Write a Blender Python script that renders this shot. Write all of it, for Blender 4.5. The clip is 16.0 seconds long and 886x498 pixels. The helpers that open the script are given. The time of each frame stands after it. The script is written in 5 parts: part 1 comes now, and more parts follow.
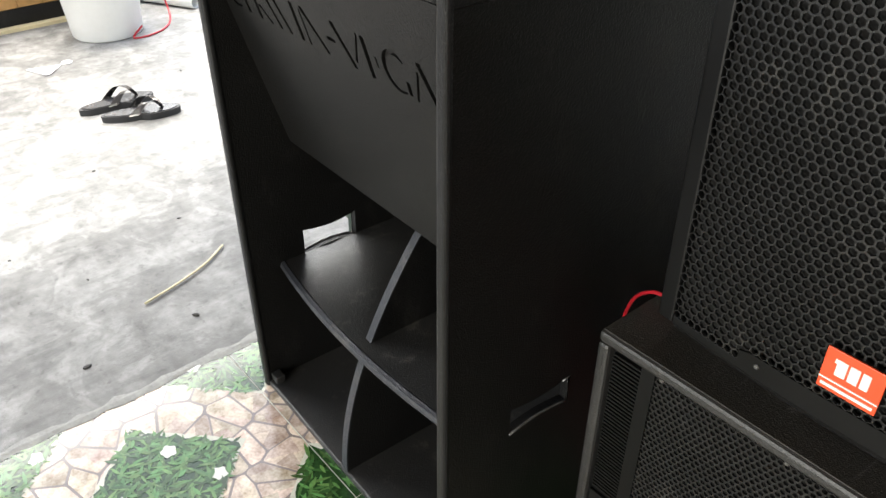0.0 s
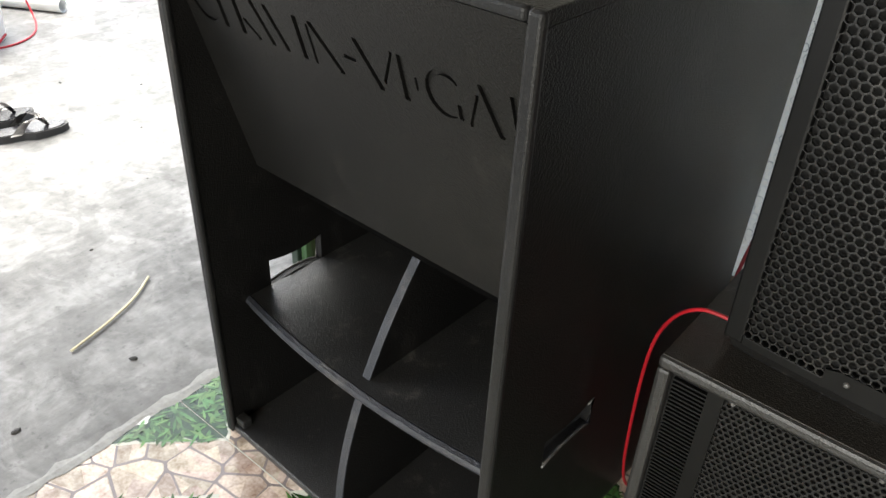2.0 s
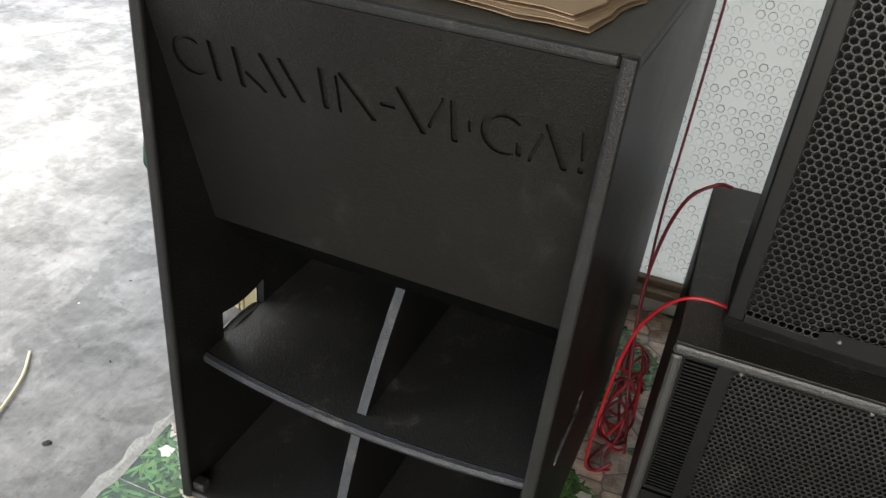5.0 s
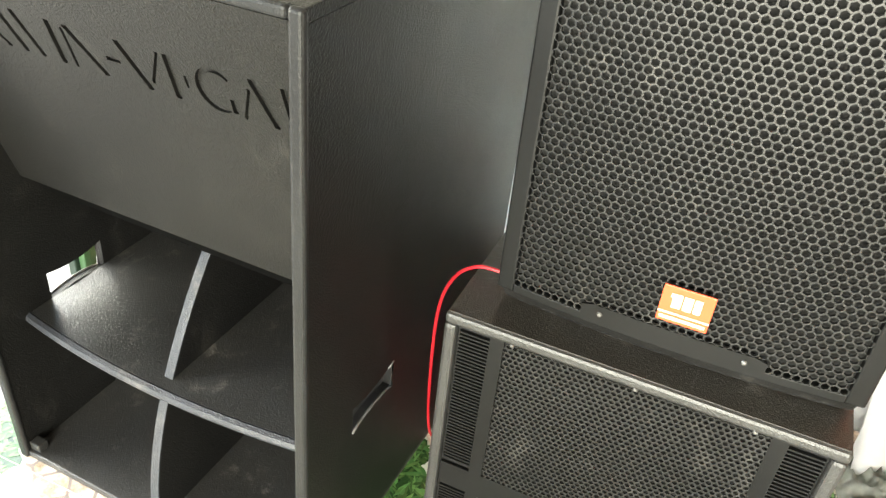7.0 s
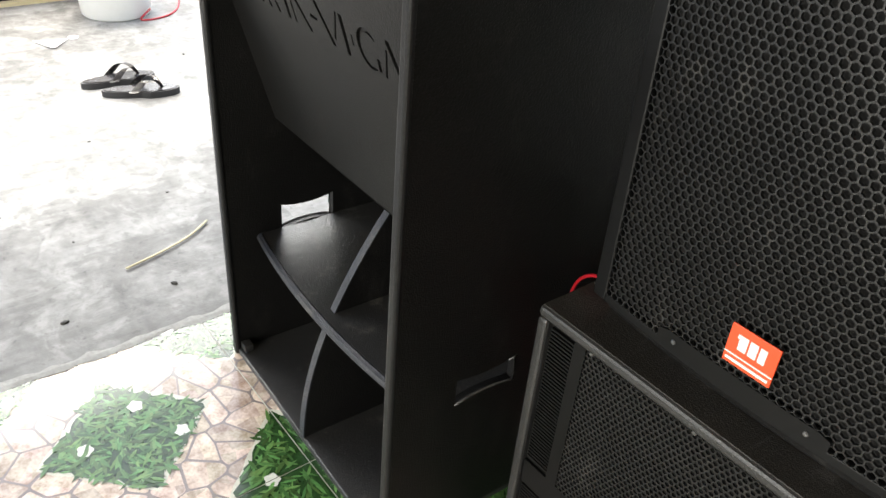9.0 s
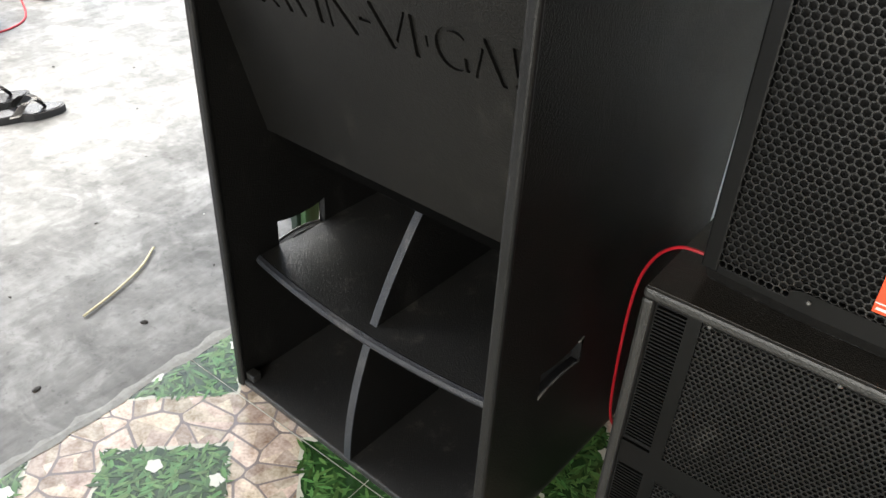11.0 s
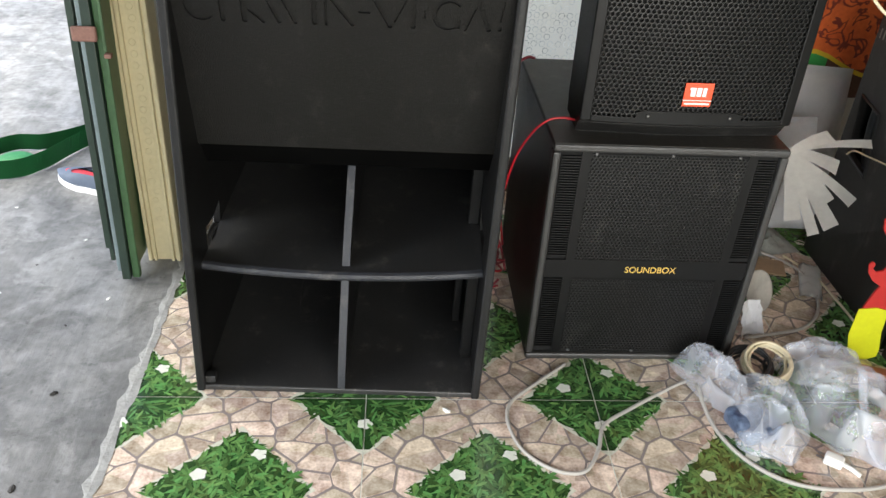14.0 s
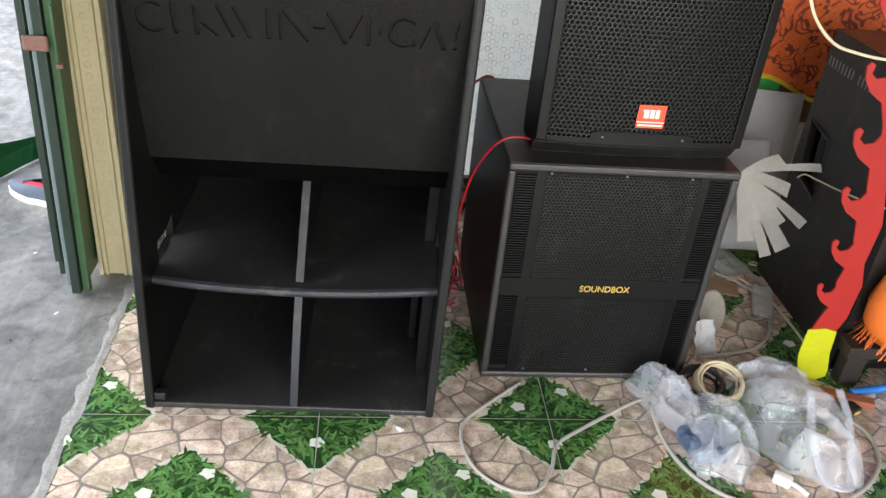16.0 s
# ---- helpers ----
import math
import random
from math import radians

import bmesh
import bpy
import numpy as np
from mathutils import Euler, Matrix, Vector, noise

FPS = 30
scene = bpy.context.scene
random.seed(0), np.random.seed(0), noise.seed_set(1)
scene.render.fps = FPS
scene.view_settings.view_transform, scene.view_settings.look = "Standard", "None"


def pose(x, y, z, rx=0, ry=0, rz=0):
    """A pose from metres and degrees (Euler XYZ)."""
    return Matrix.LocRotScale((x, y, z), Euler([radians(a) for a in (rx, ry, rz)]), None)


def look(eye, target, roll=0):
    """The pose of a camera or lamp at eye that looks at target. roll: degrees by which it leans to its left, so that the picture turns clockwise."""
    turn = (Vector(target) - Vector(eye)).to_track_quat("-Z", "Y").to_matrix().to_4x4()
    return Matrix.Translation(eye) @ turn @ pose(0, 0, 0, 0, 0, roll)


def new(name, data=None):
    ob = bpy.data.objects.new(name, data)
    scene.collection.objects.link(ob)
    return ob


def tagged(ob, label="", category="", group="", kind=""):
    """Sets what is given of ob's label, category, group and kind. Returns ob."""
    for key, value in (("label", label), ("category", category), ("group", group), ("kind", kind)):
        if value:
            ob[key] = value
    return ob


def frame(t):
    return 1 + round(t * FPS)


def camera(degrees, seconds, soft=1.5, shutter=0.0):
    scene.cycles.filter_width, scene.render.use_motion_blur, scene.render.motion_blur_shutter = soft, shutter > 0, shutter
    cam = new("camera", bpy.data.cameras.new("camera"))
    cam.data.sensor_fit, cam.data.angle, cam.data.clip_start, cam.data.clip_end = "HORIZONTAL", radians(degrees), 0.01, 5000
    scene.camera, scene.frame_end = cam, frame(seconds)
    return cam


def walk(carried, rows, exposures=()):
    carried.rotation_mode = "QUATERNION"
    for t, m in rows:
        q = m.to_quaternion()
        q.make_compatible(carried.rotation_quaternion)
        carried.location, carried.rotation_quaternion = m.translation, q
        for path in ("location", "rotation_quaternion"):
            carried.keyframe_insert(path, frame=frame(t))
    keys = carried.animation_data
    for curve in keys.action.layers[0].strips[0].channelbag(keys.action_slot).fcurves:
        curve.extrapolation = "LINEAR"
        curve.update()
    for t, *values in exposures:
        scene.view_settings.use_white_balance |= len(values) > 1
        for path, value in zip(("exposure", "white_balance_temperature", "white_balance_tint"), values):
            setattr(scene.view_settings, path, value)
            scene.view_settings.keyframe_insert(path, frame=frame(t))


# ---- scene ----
cam = camera(57.7, 16.0)
PATH = [
    (0, (0.183, 0.204, 1.401), (-1.096, 1.249, 0.274), -0.3),
    (0.5, (0.183, 0.207, 1.397), (-1.089, 1.259, 0.268), -0.2),
    (1, (0.178, 0.204, 1.403), (-1.077, 1.278, 0.275), 0.1),
    (1.5, (0.146, 0.203, 1.408), (-1.045, 1.357, 0.29), 1.2),
    (2, (-0.072, 0.112, 1.387), (-1.113, 1.385, 0.249), 2.1),
    (2.5, (-0.285, -0.025, 1.381), (-1.223, 1.332, 0.25), 3.2),
    (3, (-0.321, -0.012, 1.386), (-1.138, 1.403, 0.234), 3.1),
    (5.5, (-0.388, -0.124, 1.426), (-0.802, 1.508, 0.346), 5.7),
    (6, (-0.353, -0.065, 1.422), (-0.618, 1.579, 0.314), 5.5),
    (6.5, (-0.211, -0.007, 1.428), (-0.533, 1.604, 0.287), 6.2),
    (7, (-0.035, 0.061, 1.425), (-0.627, 1.589, 0.278), 5.7),
    (7.5, (0.004, 0.21, 1.405), (-0.809, 1.651, 0.281), 5.3),
    (8, (0.127, 0.237, 1.404), (-0.956, 1.502, 0.296), 5.9),
    (8.5, (0.308, 0.217, 1.401), (-0.996, 1.265, 0.306), 4.9),
    (11, (-0.015, -0.022, 1.394), (-1.007, 1.277, 0.243), 2.4),
    (11.5, (-0.255, -0.065, 1.413), (-1.131, 1.296, 0.239), 2.8),
    (12, (-0.479, -0.1, 1.42), (-1.025, 1.409, 0.226), 3.2),
    (12.5, (-0.666, -0.27, 1.437), (-0.86, 1.357, 0.291), 4.0),
    (13, (-0.668, -0.425, 1.443), (-0.751, 1.215, 0.3), 3.3),
    (13.5, (-0.641, -0.61, 1.473), (-0.633, 1.04, 0.343), 2.3),
    (14, (-0.732, -0.782, 1.466), (-0.614, 0.895, 0.383), 3.3),
    (14.5, (-0.741, -0.799, 1.466), (-0.58, 0.895, 0.416), 4.7),
    (15, (-0.717, -0.782, 1.464), (-0.535, 0.918, 0.427), 5.3),
    (15.5, (-0.716, -0.779, 1.466), (-0.526, 0.917, 0.424), 5.4),
    (16, (-0.705, -0.78, 1.465), (-0.504, 0.916, 0.424), 5.4),
]
EXPOSURES = [(0, 1.58, 6900, 8), (2.0, 1.6, 6900, 8), (2.5, 1.45, 6900, 8), (3.0, 1.4, 6900, 8), (5.3, 1.54, 6900, 8), (5.7, 1.85, 6950, 8), (6.0, 2.53, 7000, 7), (6.5, 3.15, 7300, 3), (7.0, 3.47, 7350, 2), (7.6, 3.22, 7250, 3), (8.1, 2.59, 7150, 5), (8.5, 1.9, 6950, 8), (9.0, 1.69, 6900, 8), (10.8, 1.5, 6900, 8), (11.5, 1.4, 6900, 8), (12.5, 1.52, 6900, 8), (14.2, 1.58, 6700, 8), (16, 1.6, 6650, 8)]
walk(cam, [(t, look(eye, target, roll)) for t, eye, target, roll in PATH], EXPOSURES)

# ---- world, sun and daylight ----
world = bpy.data.worlds.new("sky_world")
scene.world = world
world.use_nodes = True
wn = world.node_tree
sky = wn.nodes.new("ShaderNodeTexSky")
sky.sky_type = "NISHITA"
sky.sun_disc = False
sky.sun_elevation, sky.sun_rotation = radians(78), radians(-80)
sky.air_density, sky.dust_density, sky.ozone_density = 1.0, 3.0, 1.0
wn.links.new(sky.outputs["Color"], wn.nodes["Background"].inputs["Color"])
wn.nodes["Background"].inputs["Strength"].default_value = 0.15
sun = new("sun", bpy.data.lights.new("sun", "SUN"))
sun.data.energy, sun.data.angle, sun.data.color = 1.5, radians(14), (1.0, 0.985, 0.955)
sun.matrix_world = look((0, 0, 0), (0.2, -0.035, -0.98))

# daylight in the wide open front
front_light = new("front_daylight", bpy.data.lights.new("front_daylight", "AREA"))
front_light.data.shape, front_light.data.size, front_light.data.size_y = "RECTANGLE", 3.5, 2.3
front_light.data.energy, front_light.data.color = 82.0, (1.0, 0.975, 0.93)
front_light.matrix_world = look((0.4, -3.55, 1.25), (0.2, 0.0, 0.9))


# low bright sky over the plank wall, seen under the eave
yard_light = new("yard_daylight", bpy.data.lights.new("yard_daylight", "AREA"))
yard_light.data.shape, yard_light.data.size, yard_light.data.size_y = "RECTANGLE", 5.0, 2.0
yard_light.data.energy, yard_light.data.color = 105.0, (1.0, 0.985, 0.96)
yard_light.matrix_world = look((-4.6, 0.9, 1.85), (-1.2, 0.9, 0.9))


# ---- materials ----
def material(name, base, rough=0.6, metal=0.0, vary=0.25, scale=8.0, grain=120.0, bump=0.15, bump_dist=0.001, spec=0.5, second=None):
    """Principled surface with coarse stains, fine grain and a small relief, in object metres."""
    m = bpy.data.materials.new(name)
    m.use_nodes = True
    nt = m.node_tree
    b = nt.nodes["Principled BSDF"]
    tc = nt.nodes.new("ShaderNodeTexCoord")
    n1 = nt.nodes.new("ShaderNodeTexNoise")
    n1.inputs["Scale"].default_value, n1.inputs["Detail"].default_value = scale, 5.0
    n2 = nt.nodes.new("ShaderNodeTexNoise")
    n2.inputs["Scale"].default_value, n2.inputs["Detail"].default_value = grain, 3.0
    nt.links.new(tc.outputs["Object"], n1.inputs["Vector"])
    nt.links.new(tc.outputs["Object"], n2.inputs["Vector"])
    ramp = nt.nodes.new("ShaderNodeValToRGB")
    lo = tuple(c * (1 - vary) for c in base)
    hi = second or tuple(min(1.0, c * (1 + vary)) for c in base)
    ramp.color_ramp.elements[0].position, ramp.color_ramp.elements[0].color = 0.3, (*lo, 1)
    ramp.color_ramp.elements[1].position, ramp.color_ramp.elements[1].color = 0.7, (*hi, 1)
    add = nt.nodes.new("ShaderNodeMath")
    add.operation = "MULTIPLY_ADD"
    add.inputs[1].default_value = 0.35
    nt.links.new(n2.outputs["Fac"], add.inputs[0])
    half = nt.nodes.new("ShaderNodeMath")
    half.operation = "MULTIPLY"
    half.inputs[1].default_value = 0.65
    nt.links.new(n1.outputs["Fac"], half.inputs[0])
    nt.links.new(half.outputs[0], add.inputs[2])
    nt.links.new(add.outputs[0], ramp.inputs["Fac"])
    nt.links.new(ramp.outputs["Color"], b.inputs["Base Color"])
    rr = nt.nodes.new("ShaderNodeMapRange")
    rr.inputs["To Min"].default_value, rr.inputs["To Max"].default_value = max(0.02, rough - 0.1), min(1.0, rough + 0.1)
    nt.links.new(n1.outputs["Fac"], rr.inputs["Value"])
    nt.links.new(rr.outputs["Result"], b.inputs["Roughness"])
    b.inputs["Metallic"].default_value = metal
    b.inputs["Specular IOR Level"].default_value = spec
    if bump > 0:
        bp = nt.nodes.new("ShaderNodeBump")
        bp.inputs["Strength"].default_value, bp.inputs["Distance"].default_value = bump, bump_dist
        nt.links.new(n2.outputs["Fac"], bp.inputs["Height"])
        nt.links.new(bp.outputs["Normal"], b.inputs["Normal"])
    return m


def island(m, amount=0.35, hue=0.0, per_object=False):
    """Let each separate piece of a mesh (or each object) take its own shade of the material."""
    nt = m.node_tree
    b = nt.nodes["Principled BSDF"]
    link = b.inputs["Base Color"].links[0]
    src = link.from_socket
    hsv = nt.nodes.new("ShaderNodeHueSaturation")
    rnd = nt.nodes.new("ShaderNodeObjectInfo") if per_object else nt.nodes.new("ShaderNodeNewGeometry")
    out = rnd.outputs["Random"] if per_object else rnd.outputs["Random Per Island"]
    v = nt.nodes.new("ShaderNodeMapRange")
    v.inputs["To Min"].default_value, v.inputs["To Max"].default_value = 1 - amount, 1 + amount
    nt.links.new(out, v.inputs["Value"])
    nt.links.new(v.outputs["Result"], hsv.inputs["Value"])
    if hue:
        h = nt.nodes.new("ShaderNodeMapRange")
        h.inputs["To Min"].default_value, h.inputs["To Max"].default_value = 0.5 - hue, 0.5 + hue
        frac = nt.nodes.new("ShaderNodeMath")
        frac.operation = "FRACT"
        mul = nt.nodes.new("ShaderNodeMath")
        mul.operation = "MULTIPLY"
        mul.inputs[1].default_value = 7.31
        nt.links.new(out, mul.inputs[0])
        nt.links.new(mul.outputs[0], frac.inputs[0])
        nt.links.new(frac.outputs[0], h.inputs["Value"])
        nt.links.new(h.outputs["Result"], hsv.inputs["Hue"])
    nt.links.new(src, hsv.inputs["Color"])
    nt.links.new(hsv.outputs["Color"], b.inputs["Base Color"])
    return m


def coat(name, base, rough, dust, peel=1.0, spec=0.24):
    """Sprayed textured black paint: an orange-peel relief, cloudy wear, scattered dust and a few pale scuffs."""
    m = material(name, base, rough, vary=0.3, scale=4.5, grain=260, bump=0.0, spec=spec)
    nt = m.node_tree
    b = nt.nodes["Principled BSDF"]
    tc = nt.nodes.new("ShaderNodeTexCoord")
    vo = nt.nodes.new("ShaderNodeTexVoronoi")
    vo.feature = "SMOOTH_F1"
    vo.inputs["Scale"].default_value = 480.0
    no = nt.nodes.new("ShaderNodeTexNoise")
    no.inputs["Scale"].default_value, no.inputs["Detail"].default_value = 200.0, 5.0
    for n in (vo, no):
        nt.links.new(tc.outputs["Object"], n.inputs["Vector"])
    mx = nt.nodes.new("ShaderNodeMath")
    nt.links.new(vo.outputs["Distance"], mx.inputs[0])
    nt.links.new(no.outputs["Fac"], mx.inputs[1])
    bp = nt.nodes.new("ShaderNodeBump")
    bp.inputs["Strength"].default_value, bp.inputs["Distance"].default_value = min(1.0, 0.45 * peel), 0.0018
    nt.links.new(mx.outputs[0], bp.inputs["Height"])
    nt.links.new(bp.outputs["Normal"], b.inputs["Normal"])
    # dust and scuffs
    d1 = nt.nodes.new("ShaderNodeTexNoise")
    d1.inputs["Scale"].default_value, d1.inputs["Detail"].default_value, d1.inputs["Roughness"].default_value = 14.0, 8.0, 0.75
    mp = nt.nodes.new("ShaderNodeMapping")
    mp.inputs["Scale"].default_value = (1.0, 1.0, 0.45)
    nt.links.new(tc.outputs["Object"], mp.inputs["Vector"])
    nt.links.new(mp.outputs["Vector"], d1.inputs["Vector"])
    rp = nt.nodes.new("ShaderNodeValToRGB")
    rp.color_ramp.elements[0].position, rp.color_ramp.elements[0].color = 0.56, (0, 0, 0, 1)
    rp.color_ramp.elements[1].position, rp.color_ramp.elements[1].color = 0.80, (dust, dust, dust, 1)
    nt.links.new(d1.outputs["Fac"], rp.inputs["Fac"])
    src = b.inputs["Base Color"].links[0].from_socket
    mc = nt.nodes.new("ShaderNodeMixRGB")
    mc.inputs["Color2"].default_value = (0.16, 0.15, 0.135, 1)
    nt.links.new(rp.outputs["Color"], mc.inputs["Fac"])
    nt.links.new(src, mc.inputs["Color1"])
    # small pale specks of grit and thin rubbed marks
    gr = nt.nodes.new("ShaderNodeTexNoise")
    gr.inputs["Scale"].default_value, gr.inputs["Detail"].default_value, gr.inputs["Roughness"].default_value = 240.0, 4.0, 0.75
    nt.links.new(tc.outputs["Object"], gr.inputs["Vector"])
    ru = nt.nodes.new("ShaderNodeTexNoise")
    ru.inputs["Scale"].default_value, ru.inputs["Detail"].default_value, ru.inputs["Distortion"].default_value = 1.0, 5.0, 1.2
    ms = nt.nodes.new("ShaderNodeMapping")
    ms.inputs["Rotation"].default_value = (0.4, 0.5, 0.6)
    ms.inputs["Scale"].default_value = (70.0, 9.0, 26.0)
    nt.links.new(tc.outputs["Object"], ms.inputs["Vector"])
    nt.links.new(ms.outputs["Vector"], ru.inputs["Vector"])
    r1 = nt.nodes.new("ShaderNodeMapRange")
    r1.inputs["From Min"].default_value, r1.inputs["From Max"].default_value = 0.57, 0.74
    r1.inputs["To Max"].default_value = 0.16 + 0.3 * dust
    nt.links.new(gr.outputs["Fac"], r1.inputs["Value"])
    r2 = nt.nodes.new("ShaderNodeMapRange")
    r2.inputs["From Min"].default_value, r2.inputs["From Max"].default_value = 0.64, 0.78
    r2.inputs["To Max"].default_value = 0.5 * dust
    nt.links.new(ru.outputs["Fac"], r2.inputs["Value"])
    top = nt.nodes.new("ShaderNodeMath")
    top.operation = "MAXIMUM"
    nt.links.new(r1.outputs["Result"], top.inputs[0])
    nt.links.new(r2.outputs["Result"], top.inputs[1])
    m2 = nt.nodes.new("ShaderNodeMixRGB")
    m2.inputs["Color2"].default_value = (0.12, 0.118, 0.115, 1)
    nt.links.new(top.outputs[0], m2.inputs["Fac"])
    nt.links.new(mc.outputs["Color"], m2.inputs["Color1"])
    nt.links.new(m2.outputs["Color"], b.inputs["Base Color"])
    return m


BLACK_COAT = coat("black_textured_coat", (0.0072, 0.0071, 0.007), 0.42, 0.14, 1.05)
BLACK_WORN = coat("black_worn_coat", (0.0145, 0.0142, 0.0137), 0.42, 0.6, 0.8, 0.4)
# dust and scuffs, base lightened to stand for daylight on shelf and bottom
DUSTY_LIT_COAT = coat("dusty_scuffed_lit_coat", (0.027, 0.0268, 0.0265), 0.4, 0.95, 0.9, 0.6)
DUSTY_TOP = coat("dusty_brown_black_top", (0.027, 0.024, 0.02), 0.5, 0.9, 1.3, 0.5)
EDGE_COAT = coat("rubbed_black_edge", (0.0145, 0.0148, 0.0155), 0.38, 0.3, 0.6)
# pale bluish tone of these rubbed edges stands for daylight falling on them
DAYLIT_EDGE = coat("rubbed_daylit_edge", (0.028, 0.030, 0.036), 0.36, 0.9, 1.5, 0.45)
# deep shade inside the horn, put into the boards' own colour
SHADE_BLACK = material("inside_shade_black", (0.0018, 0.0018, 0.0018), 0.8, vary=0.3, scale=9, grain=200, bump=0.1, spec=0.04)
GRILLE = material("black_steel_grille", (0.0058, 0.006, 0.0063), 0.4, vary=0.25, scale=4, grain=200, bump=0.1, spec=0.2)
SHEET = coat("rubbed_perforated_steel", (0.0095, 0.0097, 0.0101), 0.4, 0.35, 0.3, 0.36)
FOAM = material("black_grille_foam", (0.003, 0.003, 0.003), 0.95, vary=0.3, scale=30, grain=400, bump=0.4)
def screed(name, dark, light):
    """Trowelled concrete: cloudy patches, long trowel streaks, pits and worn polish."""
    m = material(name, dark, 0.5, vary=0.25, scale=3.2, grain=30, bump=0.0, second=light, spec=0.25)
    nt = m.node_tree
    b = nt.nodes["Principled BSDF"]
    tc = nt.nodes.new("ShaderNodeTexCoord")
    mp = nt.nodes.new("ShaderNodeMapping")
    mp.inputs["Rotation"].default_value = (0, 0, radians(62))
    mp.inputs["Scale"].default_value = (15.0, 1.8, 1.0)
    streak = nt.nodes.new("ShaderNodeTexNoise")
    streak.inputs["Scale"].default_value, streak.inputs["Detail"].default_value, streak.inputs["Roughness"].default_value = 1.0, 6.0, 0.7
    nt.links.new(tc.outputs["Object"], mp.inputs["Vector"])
    nt.links.new(mp.outputs["Vector"], streak.inputs["Vector"])
    blot = nt.nodes.new("ShaderNodeTexNoise")
    blot.inputs["Scale"].default_value, blot.inputs["Detail"].default_value, blot.inputs["Roughness"].default_value = 9.0, 9.0, 0.72
    nt.links.new(tc.outputs["Object"], blot.inputs["Vector"])
    mul = nt.nodes.new("ShaderNodeMath")
    nt.links.new(streak.outputs["Fac"], mul.inputs[0])
    nt.links.new(blot.outputs["Fac"], mul.inputs[1])
    mr = nt.nodes.new("ShaderNodeMapRange")
    mr.inputs["From Min"].default_value, mr.inputs["From Max"].default_value = 0.72, 1.28
    mr.inputs["To Min"].default_value, mr.inputs["To Max"].default_value = 0.7, 1.28
    nt.links.new(mul.outputs[0], mr.inputs["Value"])
    pit = nt.nodes.new("ShaderNodeTexNoise")
    pit.inputs["Scale"].default_value, pit.inputs["Detail"].default_value, pit.inputs["Roughness"].default_value = 42.0, 6.0, 0.65
    nt.links.new(tc.outputs["Object"], pit.inputs["Vector"])
    pr = nt.nodes.new("ShaderNodeMapRange")
    pr.inputs["From Min"].default_value, pr.inputs["From Max"].default_value = 0.30, 0.42
    pr.inputs["To Min"].default_value, pr.inputs["To Max"].default_value = 0.62, 1.0
    nt.links.new(pit.outputs["Fac"], pr.inputs["Value"])
    flake = nt.nodes.new("ShaderNodeTexNoise")
    flake.inputs["Scale"].default_value, flake.inputs["Detail"].default_value, flake.inputs["Roughness"].default_value, flake.inputs["Distortion"].default_value = 5.5, 7.0, 0.62, 0.8
    nt.links.new(tc.outputs["Object"], flake.inputs["Vector"])
    fr = nt.nodes.new("ShaderNodeMapRange")
    fr.inputs["From Min"].default_value, fr.inputs["From Max"].default_value = 0.46, 0.54
    fr.inputs["To Min"].default_value, fr.inputs["To Max"].default_value = 0.74, 1.05
    nt.links.new(flake.outputs["Fac"], fr.inputs["Value"])
    both = nt.nodes.new("ShaderNodeMath")
    both.operation = "MULTIPLY"
    nt.links.new(pr.outputs["Result"], both.inputs[0])
    nt.links.new(fr.outputs["Result"], both.inputs[1])
    tone = nt.nodes.new("ShaderNodeMath")
    tone.operation = "MULTIPLY"
    nt.links.new(mr.outputs["Result"], tone.inputs[0])
    nt.links.new(both.outputs[0], tone.inputs[1])
    hs = nt.nodes.new("ShaderNodeHueSaturation")
    nt.links.new(b.inputs["Base Color"].links[0].from_socket, hs.inputs["Color"])
    nt.links.new(tone.outputs[0], hs.inputs["Value"])
    nt.links.new(hs.outputs["Color"], b.inputs["Base Color"])
    rr = nt.nodes.new("ShaderNodeMapRange")
    rr.inputs["From Min"].default_value, rr.inputs["From Max"].default_value = 0.35, 0.65
    rr.inputs["To Min"].default_value, rr.inputs["To Max"].default_value = 0.62, 0.34
    nt.links.new(blot.outputs["Fac"], rr.inputs["Value"])
    nt.links.new(rr.outputs["Result"], b.inputs["Roughness"])
    bp = nt.nodes.new("ShaderNodeBump")
    bp.inputs["Strength"].default_value, bp.inputs["Distance"].default_value = 0.6, 0.004
    nt.links.new(mul.outputs[0], bp.inputs["Height"])
    nt.links.new(bp.outputs["Normal"], b.inputs["Normal"])
    return m


CONCRETE = screed("screeded_concrete", (0.165, 0.166, 0.163), (0.285, 0.285, 0.277))
PLASTER = material("pale_plaster", (0.62, 0.62, 0.58), 0.8, vary=0.08, scale=3, grain=60)
RAW_WALL = material("raw_grey_render", (0.16, 0.155, 0.145), 0.85, vary=0.25, scale=3, grain=50)
DARK_BOARD = material("dark_ceiling_board", (0.12, 0.09, 0.06), 0.7, vary=0.3, scale=3, grain=40)
CREAM = material("cream_paint", (0.62, 0.54, 0.33), 0.5, vary=0.12, scale=5, grain=70, bump=0.1)
GREEN_PAINT = material("green_enamel_paint", (0.05, 0.11, 0.045), 0.4, vary=0.3, scale=6, grain=60, bump=0.12)
DARK_GREEN = material("dark_green_enamel", (0.02, 0.035, 0.025), 0.4, vary=0.3, scale=6, grain=60, bump=0.12)
GROUT = material("tile_grout", (0.62, 0.64, 0.56), 0.8, vary=0.2, scale=6, grain=90)
WOOD = material("varnished_plank", (0.36, 0.2, 0.07), 0.45, vary=0.35, scale=3, grain=40)
WHITE = material("white_plastic", (0.8, 0.8, 0.78), 0.45, vary=0.04, scale=4, grain=40, bump=0.05)
